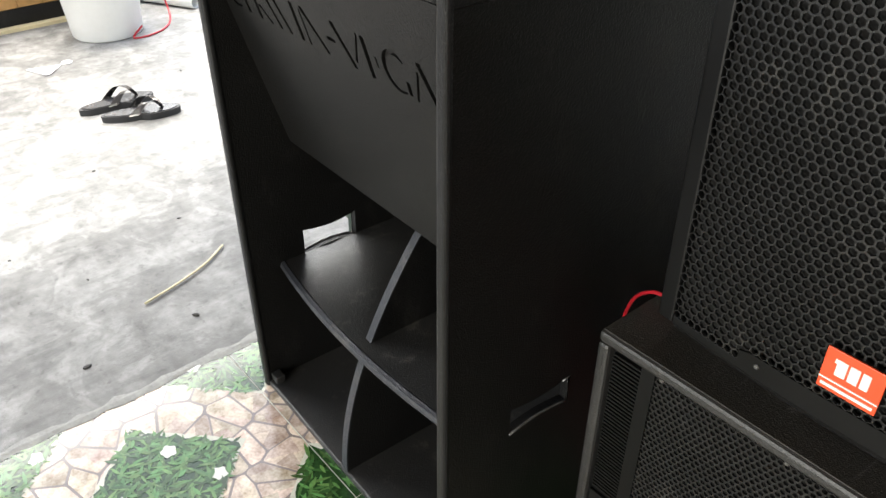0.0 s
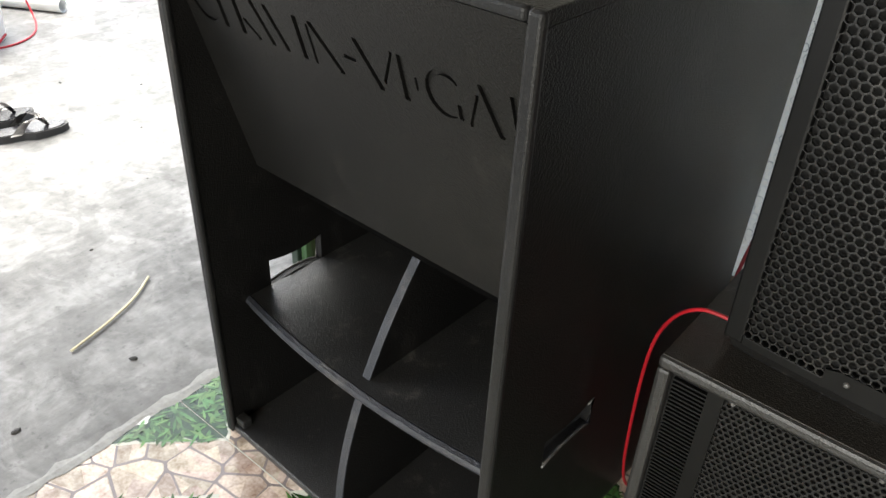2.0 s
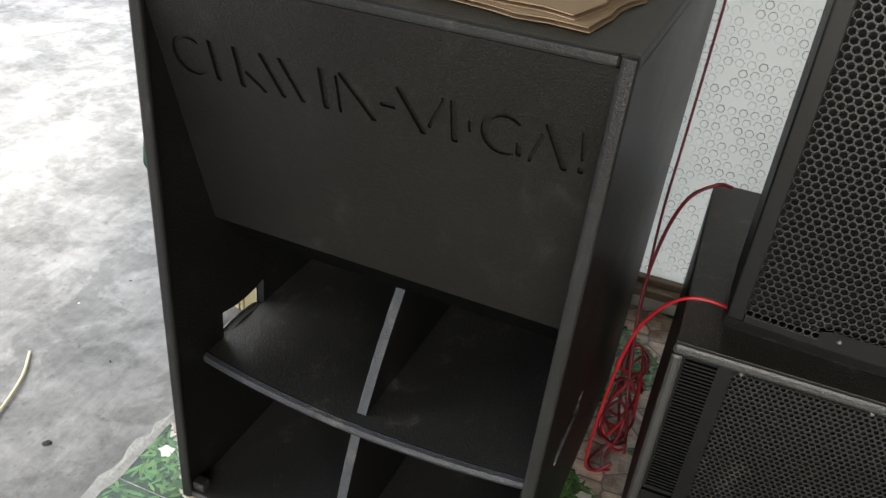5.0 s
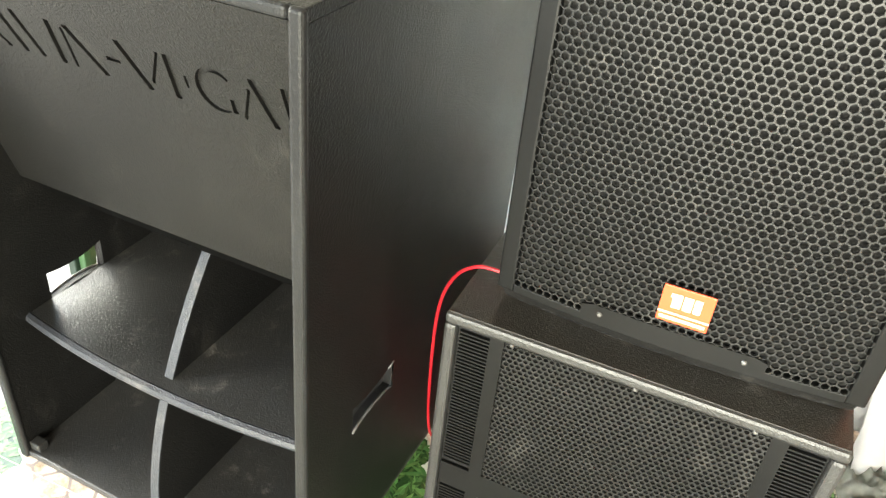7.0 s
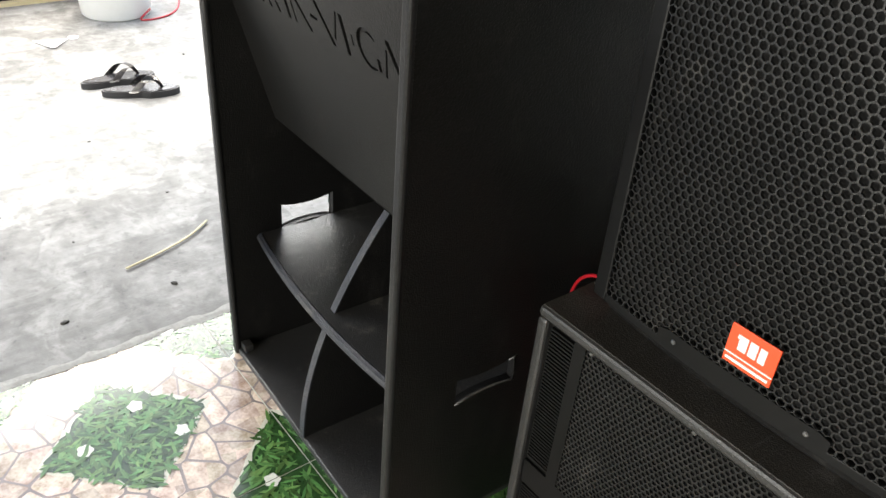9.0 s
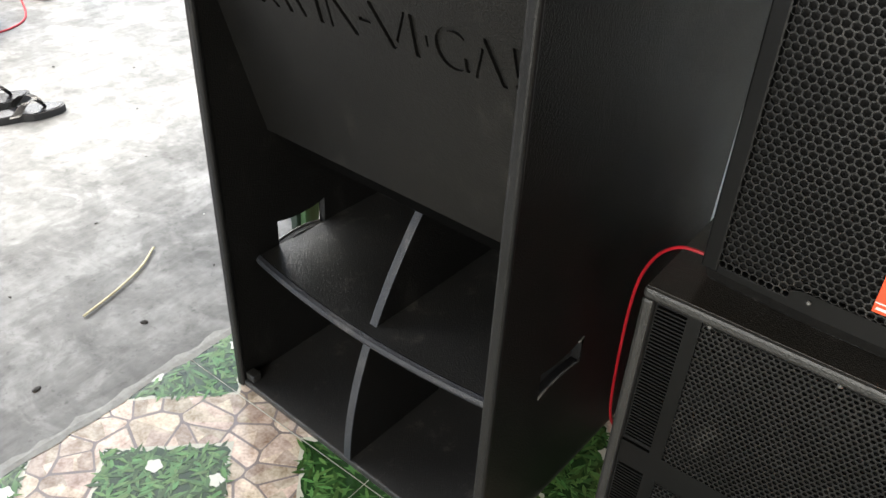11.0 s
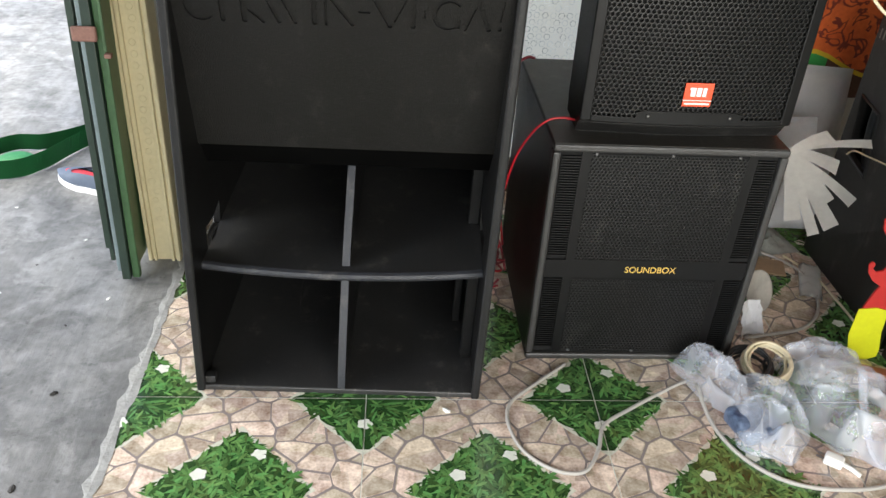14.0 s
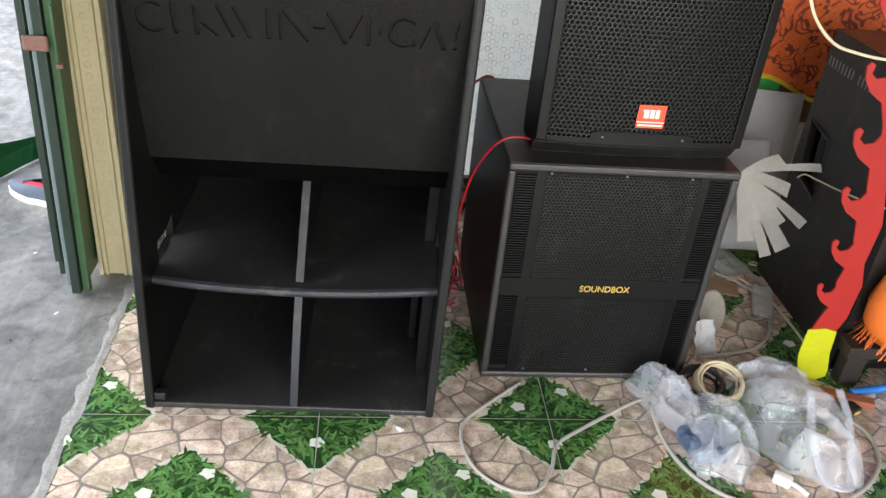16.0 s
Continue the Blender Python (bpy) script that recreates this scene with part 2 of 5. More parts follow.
ORANGE_RED = material("orange_red_badge", (0.85, 0.09, 0.03), 0.4, vary=0.04, scale=20, grain=100, bump=0.0)
BADGE_WHITE = material("badge_white", (0.85, 0.83, 0.8), 0.5, vary=0.03, scale=20, grain=100, bump=0.0)
GOLD = material("gold_lettering", (0.75, 0.5, 0.12), 0.35, vary=0.1, scale=40, grain=200, bump=0.0)
STEEL = material("screw_steel", (0.2, 0.2, 0.2), 0.4, metal=0.8, vary=0.2, scale=60, grain=300)


# ---- building helpers ----
def part(name, bm, mat, parent=None, label="", m=None, smooth=False):
    """Link a bmesh as one mesh object under a thing or a part."""
    me = bpy.data.meshes.new(name)
    bmesh.ops.recalc_face_normals(bm, faces=bm.faces[:])
    bm.to_mesh(me)
    bm.free()
    for mm in (mat if isinstance(mat, (list, tuple)) else [mat]):
        me.materials.append(mm)
    if smooth:
        me.polygons.foreach_set("use_smooth", [True] * len(me.polygons))
    ob = new(name, me)
    if m is not None:
        ob.matrix_basis = m
    if parent is not None:
        ob.parent = parent
    if label:
        ob["label"] = label
    return ob


def thing(name, m, label, category, group="", kind=""):
    ob = new(name)
    ob.empty_display_size = 0.05
    ob.matrix_basis = m
    return tagged(ob, label, category, group, kind)


def box(bm, x0, x1, y0, y1, z0, z1, bevel=0.0, seg=2):
    r = bmesh.ops.create_cube(bm, size=1.0, matrix=Matrix.LocRotScale(((x0 + x1) / 2, (y0 + y1) / 2, (z0 + z1) / 2), None, (x1 - x0, y1 - y0, z1 - z0)))
    if bevel > 0:
        es = list({e for v in r["verts"] for e in v.link_edges})
        bmesh.ops.bevel(bm, geom=es, offset=bevel, segments=seg, profile=0.5, affect="EDGES")
    return bm


def boxed(x0, x1, y0, y1, z0, z1, bevel=0.0, seg=2):
    return box(bmesh.new(), x0, x1, y0, y1, z0, z1, bevel, seg)


def prism(outline, axis, a, b, holes=()):
    """A plate with the given outline (2D points), thick from a to b along an axis; holes are outlines cut through."""
    bm = bmesh.new()

    def at(p, w):
        return {"x": (w, p[0], p[1]), "y": (p[0], w, p[1]), "z": (p[0], p[1], w)}[axis]

    for w in (a, b):
        edges = []
        for loop in (outline, *holes):
            vs = [bm.verts.new(at(p, w)) for p in loop]
            edges += [bm.edges.new((vs[i], vs[(i + 1) % len(vs)])) for i in range(len(vs))]
        bmesh.ops.triangle_fill(bm, use_beauty=True, edges=edges)
    bm.verts.ensure_lookup_table()
    n = len(bm.verts) // 2
    k = 0
    for loop in (outline, *holes):
        for i in range(len(loop)):
            j = (i + 1) % len(loop)
            bm.faces.new((bm.verts[k + i], bm.verts[k + j], bm.verts[n + k + j], bm.verts[n + k + i]))
        k += len(loop)
    return bm


def lathe(profile, seg=32):
    """A turned shape from (radius, height) points."""
    bm = bmesh.new()
    rings = []
    for r, z in profile:
        if r < 1e-6:
            rings.append([bm.verts.new((0, 0, z))])
        else:
            rings.append([bm.verts.new((r * math.cos(2 * math.pi * i / seg), r * math.sin(2 * math.pi * i / seg), z)) for i in range(seg)])
    for a, b in zip(rings, rings[1:]):
        for i in range(seg):
            j = (i + 1) % seg
            q = [a[i % len(a)], a[j % len(a)], b[j % len(b)], b[i % len(b)]]
            q = list(dict.fromkeys(q))
            if len(q) > 2:
                bm.faces.new(q)
    return bm


def smooth_path(points, steps=8):
    """A smooth line through the points (Catmull-Rom)."""
    p = [Vector(q) for q in points]
    p = [p[0] * 2 - p[1]] + p + [p[-1] * 2 - p[-2]]
    out = []
    for i in range(1, len(p) - 2):
        for s in range(steps):
            t = s / steps
            a, b, c, d = p[i - 1], p[i], p[i + 1], p[i + 2]
            out.append(0.5 * ((2 * b) + (c - a) * t + (2 * a - 5 * b + 4 * c - d) * t * t + (3 * b - a - 3 * c + d) * t ** 3))
    out.append(p[-2])
    return out


def tube(points, r, sides=8, steps=8, flat=1.0, bm=None):
    """A cable along a smooth line; flat under 1 makes a ribbon-like twin lead."""
    bm = bm or bmesh.new()
    path = smooth_path(points, steps)
    rings = []
    for i, p in enumerate(path):
        d = (path[min(i + 1, len(path) - 1)] - path[max(i - 1, 0)]).normalized()
        side = d.cross(Vector((0, 0, 1)))
        side = side.normalized() if side.length > 1e-4 else Vector((1, 0, 0))
        up = side.cross(d)
        rings.append([bm.verts.new(p + side * (r * math.cos(a)) + up * (r * flat * math.sin(a))) for a in (2 * math.pi * k / sides for k in range(sides))])
    for a, b in zip(rings, rings[1:]):
        for k in range(sides):
            bm.faces.new((a[k], a[(k + 1) % sides], b[(k + 1) % sides], b[k]))
    bm.faces.new(rings[0])
    bm.faces.new(rings[-1])
    return bm


def text_mesh(body, size, depth, mat, name, parent, m, label="", width=None, bevel=0.0, shear=0.0, space=1.0, stretch=None):
    """Built-in font lettering as a mesh, in the plane of m, centred on it."""
    cu = bpy.data.curves.new(name, "FONT")
    cu.body, cu.size, cu.extrude, cu.bevel_depth, cu.shear, cu.space_character = body, size, depth, bevel, shear, space
    cu.align_x, cu.align_y = "CENTER", "CENTER"
    tmp = bpy.data.objects.new(name + "_curve", cu)
    scene.collection.objects.link(tmp)
    bpy.context.view_layer.update()
    me = bpy.data.meshes.new_from_object(tmp.evaluated_get(bpy.context.evaluated_depsgraph_get()))
    bpy.data.objects.remove(tmp)
    xs = [v.co.x for v in me.vertices]
    ys = [v.co.y for v in me.vertices]
    sx = width / (max(xs) - min(xs)) if width else 1.0
    sy = stretch / (max(ys) - min(ys)) if stretch else 1.0
    cx, cy = (max(xs) + min(xs)) / 2, (max(ys) + min(ys)) / 2
    for v in me.vertices:
        v.co.x, v.co.y = (v.co.x - cx) * sx, (v.co.y - cy) * sy
    me.materials.clear()
    me.materials.append(mat)
    ob = new(name, me)
    ob.matrix_basis = m
    ob.parent = parent
    if label:
        ob["label"] = label
    return ob


# ---- the setting ----
def structure(name, bm, mat, label, category=""):
    return tagged(part(name, bm, mat), label, category or name.split("_")[0], kind="structure")


structure("ground", boxed(-60, -1.4, -60, 60, -0.2, 0.0), CONCRETE, "bare grey screeded concrete ground outside the tiled room", "ground")
structure("floor", boxed(-1.4, 2.2, -3.6, 1.965, -0.2, -0.0007), GROUT, "grey mortar bed under the printed floor tiles", "floor")
structure("ground_behind", boxed(-1.4, 60, 2.07, 60, -0.2, -0.02), CONCRETE, "concrete ground behind the house", "ground")

# back wall with its frosted window
WY = 1.965
structure("wall_back_left", boxed(-1.43, -0.62, WY, WY + 0.1, -0.012, 2.8), PLASTER, "pale plastered back wall beside the frosted window", "wall")
structure("wall_back_right", boxed(0.42, 2.3, WY, WY + 0.1, -0.012, 2.8), PLASTER, "pale plastered back wall behind the banner", "wall")
structure("wall_back_top", boxed(-0.62, 0.42, WY, WY + 0.1, 2.1, 2.8), PLASTER, "pale plastered wall above the frosted window", "wall")
structure("wall_back_bottom", boxed(-0.62, 0.42, WY, WY + 0.1, -0.012, 0.07), PLASTER, "pale plastered wall below the frosted window", "wall")
structure("wall_right", boxed(2.2, 2.3, -3.6, WY, -0.2, 2.8), RAW_WALL, "bare grey rendered side wall of the room", "wall")
structure("wall_left", boxed(-1.526, -1.43, 1.46, 2.07, -0.2, 2.8), PLASTER, "end of the plastered wall beside the wide doorway", "wall")
structure("wall_left_lintel", boxed(-1.526, -1.43, -3.6, 1.46, 2.35, 2.8), PLASTER, "plastered lintel over the wide doorway", "wall")
structure("wall_front", boxed(-1.43, 2.2, -3.7, -3.6, 2.45, 2.8), PLASTER, "plastered lintel over the wide open front", "wall")
structure("ceiling", boxed(-1.53, 2.3, -3.7, 2.07, 2.8, 2.9), DARK_BOARD, "plain dark board ceiling of the room", "ceiling")
structure("ground_front", boxed(-1.4, 60, -60, -3.7, -0.2, -0.02), CONCRETE, "concrete ground in front of the house", "ground")

structure("ceiling_eave", boxed(-2.75, -1.54, -3.7, 3.4, 2.5, 2.56), DARK_BOARD, "dark board eave over the concrete at the doorway", "eave")

# wood wall far out on the concrete
structure("wall_planks", boxed(-4.5, -4.40, -1.5, 1.62, 0.101, 0.75), WOOD, "varnished orange plank wall across the concrete", "wall")
structure("baseboard_planks", boxed(-4.5, -4.39, -1.5, 1.62, 0.018, 0.10), BLACK_COAT, "dark painted base of the plank wall", "baseboard")
structure("trim_planks", boxed(-4.5, -4.34, -1.5, 1.62, 0.0, 0.017), CREAM, "pale strip along the foot of the plank wall", "plinth")
for k in range(26):
    g = part("plank", boxed(-4.40, -4.392, -1.49 + 0.119 * k, -1.49 + 0.119 * k + 0.113, 0.102, 0.748, 0.002), WOOD, bpy.data.objects["wall_planks"])


# ---- the large black bass cabinet ----
# rubbed edge, made paler to carry the light caught by the grip holes
LIT_GRIP = material("rubbed_lit_grip_edge", (0.08, 0.078, 0.076), 0.2, vary=0.5, scale=60, grain=300, spec=0.7)


def engraved_outlines():
    """Outlines of a row of plain bars and arcs, as (x, z) loops on the cabinet's front."""
    z0, z1 = 0.962, 1.028
    zc = (z0 + z1) / 2

    def bar(xa, xb, w, lo=z0, hi=z1):
        # a slot from (xa, hi) down to (xb, lo), with worn ends
        return [(xb - w * 0.35, lo), (xb + w * 0.35, lo), (xb + w * 0.5, lo + 0.003), (xa + w * 0.5, hi - 0.003), (xa + w * 0.4, hi), (xa - w * 0.5, hi), (xa - w * 0.5, hi - 0.004), (xb - w * 0.5, lo + 0.004)]

    def arc(cx, a0, a1):
        n = 22
        ang = [radians(a0 + (a1 - a0) * k / n) for k in range(n + 1)]
        thick = [0.0035 + 0.0055 * math.sin(math.pi * k / n) for k in range(n + 1)]
        return [(cx + 0.031 * math.cos(a), zc + 0.033 * math.sin(a)) for a in ang] + [(cx + (0.031 - t) * math.cos(a), zc + (0.033 - t) * math.sin(a)) for a, t in reversed(list(zip(ang, thick)))]

    loops = [
        arc(0.093, 48, 312),
        bar(0.135, 0.135, 0.010),
        bar(0.177, 0.177, 0.010), bar(0.190, 0.213, 0.009, z0, 0.991),
        bar(0.221, 0.245, 0.009), bar(0.252, 0.277, 0.009),
        bar(0.315, 0.315, 0.010),
        bar(0.347, 0.389, 0.010), bar(0.338, 0.338, 0.005, z0, 1.022),
        [(0.402, 0.991), (0.425, 0.991), (0.425, 0.997), (0.402, 0.997)],
        bar(0.433, 0.464, 0.010), bar(0.496, 0.474, 0.005, 0.975, z1),
        bar(0.510, 0.510, 0.010), bar(0.532, 0.532, 0.004, 0.985, 1.003),
        arc(0.578, 40, 300), bar(0.600, 0.600, 0.008, 0.966, 0.987),
        bar(0.638, 0.661, 0.010), bar(0.630, 0.615, 0.005, z0, 1.012),
        [(0.682, 0.984), (0.685, 0.984), (0.689, 1.028), (0.679, 1.028)],
        bar(0.6835, 0.6835, 0.008, 0.964, 0.974),
    ]
    return [[(x - 0.022 * z * (1 - x / 0.729), z) for x, z in loop] for loop in loops]


def bass_cabinet():
    W, D, H, T = 0.729, 0.805, 1.139, 0.018
    cab = thing("bass_cabinet", pose(-1.236, 0.795, 0.0, 0, 0, -1.9), "tall black textured folded-horn bass loudspeaker cabinet standing on tiles", "loudspeaker")

    def handle(y, z, w, h):
        # a grip hole with flared ends and bowed long sides
        pts = []
        for k in range(9):
            u = -1 + 2 * k / 8
            pts.append((y + u * w / 2, z + h / 2 * (0.72 + 0.28 * u * u)))
        for k in range(9):
            u = 1 - 2 * k / 8
            pts.append((y + u * w / 2, z - h / 2 * (0.72 + 0.28 * u * u)))
        return pts

    outline = [(0.0, T), (D, T), (D, H - T), (0.0, H - T)]
    for x, xr, zg, hg in ((0.0, 0.0005, 0.38, 0.07), (W - T, W - 0.0005, 0.379, 0.062)):
        ring = handle(0.205, zg, 0.138, hg)
        part("side_panel", prism(outline, "x", x, x + T, [ring]), BLACK_COAT, cab)
        # lower and back edge only, where the painted highlight sits
        rim = ring[7:]
        part("grip_rim", tube([(xr, yy, zz) for yy, zz in rim], 0.0028, 6, 1), LIT_GRIP, cab, "rubbed glossy edge of the grip hole, coloured pale as if lit", smooth=True)
    part("bottom_panel", boxed(0, W, -0.002, D, 0.0, T, 0.004), DUSTY_LIT_COAT, cab)
    part("top_panel", boxed(0, W, 0.0, D, H - T, H, 0.002), BLACK_COAT, cab)
    part("back_panel", boxed(T, W - T, D - T, D, T, H - T), SHADE_BLACK, cab)
    # rubbed lips along the front edge
    part("lip", boxed(-0.001, T + 0.003, -0.008, 0.006, 0.0, H, 0.006, 3), EDGE_COAT, cab, "rubbed black rounded front edge")
    part("lip", boxed(W - T - 0.003, W + 0.001, -0.008, 0.006, 0.0, H, 0.006, 3), EDGE_COAT, cab, "rubbed black rounded front edge")
    part("lip", boxed(T + 0.003, W - T - 0.003, -0.008, 0.006, H - T + 0.001, H + 0.001, 0.006, 3), EDGE_COAT, cab, "rubbed black rounded front edge")
    # front panel: flush with the lips at the top, set back at its lower edge, with engraved bars and arcs
    zt, zb, lean = H - T + 0.003, 0.645, 0.29

    def slope(bm):
        for v in bm.verts:
            v.co.y += 0.131 - lean * (v.co.z - zb)
        return bm

    marks = engraved_outlines()
    front = part("front_panel", slope(prism([(T, zb), (W - T, zb), (W - T, zt), (T, zt)], "y", 0.0, 0.0065, marks)), BLACK_COAT, cab)
    part("panel_core", slope(boxed(T, W - T, 0.0066, 0.02, zb, zt)), BLACK_COAT, cab)
    for out in marks:
        part("engraved_mark", slope(prism(out, "y", 0.0058, 0.0064)), BLACK_COAT, front, "plain engraved black mark")
    # the shelf with a bowed front, its colour lifted for the daylight on it
    arc = [(T + (W - 2 * T) * k / 20, 0.055 + 0.03 * (2 * k / 20 - 1) ** 2) for k in range(21)]
    part("shelf", prism(arc + [(W - T, 0.72), (T, 0.72)], "z", 0.331, 0.352), DUSTY_LIT_COAT, cab)
    edge = [(x, y - 0.004, 0.3415) for x, y in arc]
    part("shelf_nosing", tube(edge, 0.0115, 8, 2), DAYLIT_EDGE, cab, "rubbed rounded shelf front, tinted for daylight")
    # upright dividers with curved front edges
    cx = W / 2 + 0.006
    for z0, z1 in ((T, 0.331), (0.352, 0.567)):
        curve = [(0.001 + 0.65 * z * z, z) for z in (z0 + (z1 - z0) * k / 14 for k in range(15))]
        part("divider", prism(curve + [(0.72, z1), (0.72, z0)], "x", cx - 0.009, cx + 0.009), BLACK_COAT, cab)
        part("divider_edge", prism([(y - 0.0025, z) for y, z in curve] + [(y + 0.001, z) for y, z in reversed(curve)], "x", cx - 0.0095, cx + 0.0095), DAYLIT_EDGE, cab, "rubbed divider edge, tinted bluish grey for daylight")
    # horn throat: sloping boards behind, coloured darker for the shade in there
    part("throat_board", prism([(0.136, 0.648), (0.2, 0.567), (0.56, 0.49), (0.565, 0.51), (0.21, 0.585), (0.145, 0.66)], "x", T, W - T), SHADE_BLACK, cab)
    part("throat_board", prism([(0.70, 0.352), (0.555, 0.505), (0.57, 0.515), (0.715, 0.352)], "x", T, W - T), SHADE_BLACK, cab)
    part("throat_board", prism([(0.66, T), (0.54, 0.331), (0.56, 0.331), (0.68, T)], "x", T, W - T), SHADE_BLACK, cab)
    # battens in the right corner and a toe block on the left
    part("batten", boxed(W - T - 0.03, W - T, 0.14, 0.165, T, 0.331, 0.003), BLACK_COAT, cab, "scuffed black corner batten")
    part("batten", boxed(W - T - 0.05, W - T - 0.028, 0.30, 0.33, T, 0.331, 0.003), BLACK_COAT, cab, "scuffed black corner batten")
    part("batten", boxed(W - T - 0.03, W - T, 0.30, 0.33, 0.352, 0.62, 0.003), BLACK_COAT, cab, "scuffed black corner batten")
    part("toe_block", boxed(T, T + 0.028, 0.006, 0.03, T, 0.04, 0.003), DUSTY_LIT_COAT, cab)
    return cab, front, W, H, T


CAB, FRONT, CW, CH, CT = bass_cabinet()


# the old cabinet stands a little out of square
for ob in CAB.children_recursive:
    for v in ob.data.vertices:
        k = 1 - v.co.x / CW
        v.co.x, v.co.y = v.co.x + (0.02 + 0.022 * k) * v.co.z, v.co.y - (0.006 + 0.01 * k) * v.co.z


# ---- perforated loudspeaker grilles ----
def perforated(x0, x1, z0, z1, pitch, hole, y, depth, keep=None, sides=6, turn=30):
    """A steel sheet with staggered holes, as a mesh: each cell is a hexagon with its hole and the hole's inner wall."""
    verts, faces = [], []
    rowh = pitch * math.sqrt(3) / 2
    rows, cols = int((z1 - z0) / rowh), int((x1 - x0) / pitch)
    R = pitch / math.sqrt(3)
    for r in range(rows):
        for c in range(cols):
            cx = x0 + (c + 0.5 + (0.5 if r % 2 else 0.0)) * pitch
            cz = z0 + (r + 0.5) * rowh
            if cx > x1 - pitch / 2 or (keep and not keep(cx, cz)):
                continue
            n = len(verts)
            for rad, yy in ((R, y), (hole, y), (hole * 0.97, y + depth)):
                for k in range(6):
                    a = radians(turn + 60 * k)
                    verts.append((cx + rad * math.cos(a), yy, cz + rad * math.sin(a)))
            for k in range(6):
                j = (k + 1) % 6
                faces.append((n + k, n + j, n + 6 + j, n + 6 + k))
                faces.append((n + 6 + k, n + 6 + j, n + 12 + j, n + 12 + k))
    me = bpy.data.meshes.new("grille_mesh")
    me.from_pydata(verts, [], faces)
    bm = bmesh.new()
    bm.from_mesh(me)
    bmesh.ops.remove_doubles(bm, verts=bm.verts[:], dist=0.00002)
    bm.to_mesh(me)
    bm.free()
    return me


def mesh_part(name, me, mat, parent, label=""):
    me.materials.append(mat)
    ob = new(name, me)
    ob.parent = parent
    if label:
        ob["label"] = label
    return ob


def screw(parent, x, y, z, r=0.004):
    bm = lathe([(0.0, 0.003), (r * 0.6, 0.0028), (r, 0.001), (r, 0.0), (0, 0)], 12)
    bmesh.ops.transform(bm, matrix=pose(x, y, z, 90), verts=bm.verts[:])
    return part("screw", bm, STEEL, parent, "bright steel screw head")


def lean_back(sp):
    """The box leans back a little from its foot."""
    sp.matrix_basis = sp.matrix_basis @ Matrix(((1, 0, 0.012, -0.008), (0, 1, 0.022, -0.015), (0, 0, 1, 0), (0, 0, 0, 1)))


# lower cabinet
def lower_speaker():
    W, D, H = 0.582, 0.615, 0.656
    sp = thing("subwoofer", pose(-0.357, 0.945, 0, 0, 0, 0.5), "scuffed black subwoofer cabinet with perforated steel grille on tiles", "loudspeaker")
    t = 0.02
    body = boxed(0, W, 0.02, D, 0.0, H, 0.006)
    part("body", body, BLACK_COAT, sp)
    part("top_skin", boxed(0.003, W - 0.003, 0.006, D - 0.004, H - 0.003, H + 0.0012, 0.001), DUSTY_TOP, sp, "dusty worn black top")
    part("frame_rail", boxed(0, W, 0.0, 0.03, H - t, H, 0.006), DUSTY_LIT_COAT, sp)
    part("frame_rail", boxed(0, W, 0.0, 0.03, 0.0, t, 0.006), DUSTY_LIT_COAT, sp)
    part("frame_rail", boxed(0, t, 0.0, 0.03, t, H - t, 0.006), DUSTY_LIT_COAT, sp)
    part("frame_rail", boxed(W - t, W, 0.0, 0.03, t, H - t, 0.006), DUSTY_LIT_COAT, sp)
    part("backing", boxed(t, W - t, 0.017, 0.021, t, H - t), FOAM, sp)
    yg = 0.0095
    mx0, mx1 = 0.094, W - 0.094
    gr = part("grille_band", boxed(t + 0.001, W - t - 0.001, yg, yg + 0.004, 0.272, 0.326), GRILLE, sp)
    part("grille_strip", boxed(0.073, mx0 + 0.002, yg, yg + 0.004, 0.326, H - t - 0.001), GRILLE, sp)
    part("grille_strip", boxed(0.073, mx0 + 0.002, yg, yg + 0.004, t + 0.001, 0.272), GRILLE, sp)
    part("grille_strip", boxed(mx1 - 0.002, W - 0.073, yg, yg + 0.004, 0.326, H - t - 0.001), GRILLE, sp)
    part("grille_strip", boxed(mx1 - 0.002, W - 0.073, yg, yg + 0.004, t + 0.001, 0.272), GRILLE, sp)
    p = 0.0097
    mesh_part("perforated_sheet", perforated(mx0, mx1 + p * 0.6, 0.326, H - t - 0.002, p, p * 0.395, yg, 0.003), SHEET, sp, "black perforated steel sheet")
    mesh_part("perforated_sheet", perforated(mx0, mx1 + p * 0.6, t + 0.002, 0.272, p, p * 0.395, yg, 0.003), SHEET, sp, "black perforated steel sheet")
    # louvred strips at both sides
    for a, b in ((t + 0.004, 0.073), (W - 0.073, W - t - 0.004)):
        for z0, z1 in ((0.036, 0.268), (0.336, H - t - 0.012)):
            n = int((z1 - z0) / 0.0072)
            for k in range(n):
                z = z0 + (z1 - z0) * (k + 0.5) / n
                part("louvre", boxed(a, b, yg, yg + 0.006, z - 0.0016, z + 0.0016), GRILLE, sp) if k == 0 and a < 0.1 and z0 < 0.1 else mesh_copy(sp, a, b, z, yg)
    for x in (0.108, 0.296, 0.463):
        screw(sp, x, yg, H - t - 0.006)
    for x in (0.12, 0.30, 0.46):
        screw(sp, x, yg, t + 0.006)
    text_mesh("SOUNDBOX", 0.02, 0.0008, GOLD, "lettering", gr, pose(0.303, yg - 0.0012, 0.299, 90), "gold printed capital letters", width=0.136, stretch=0.0185)
    lean_back(sp)
    return sp


LOUVRE = {}


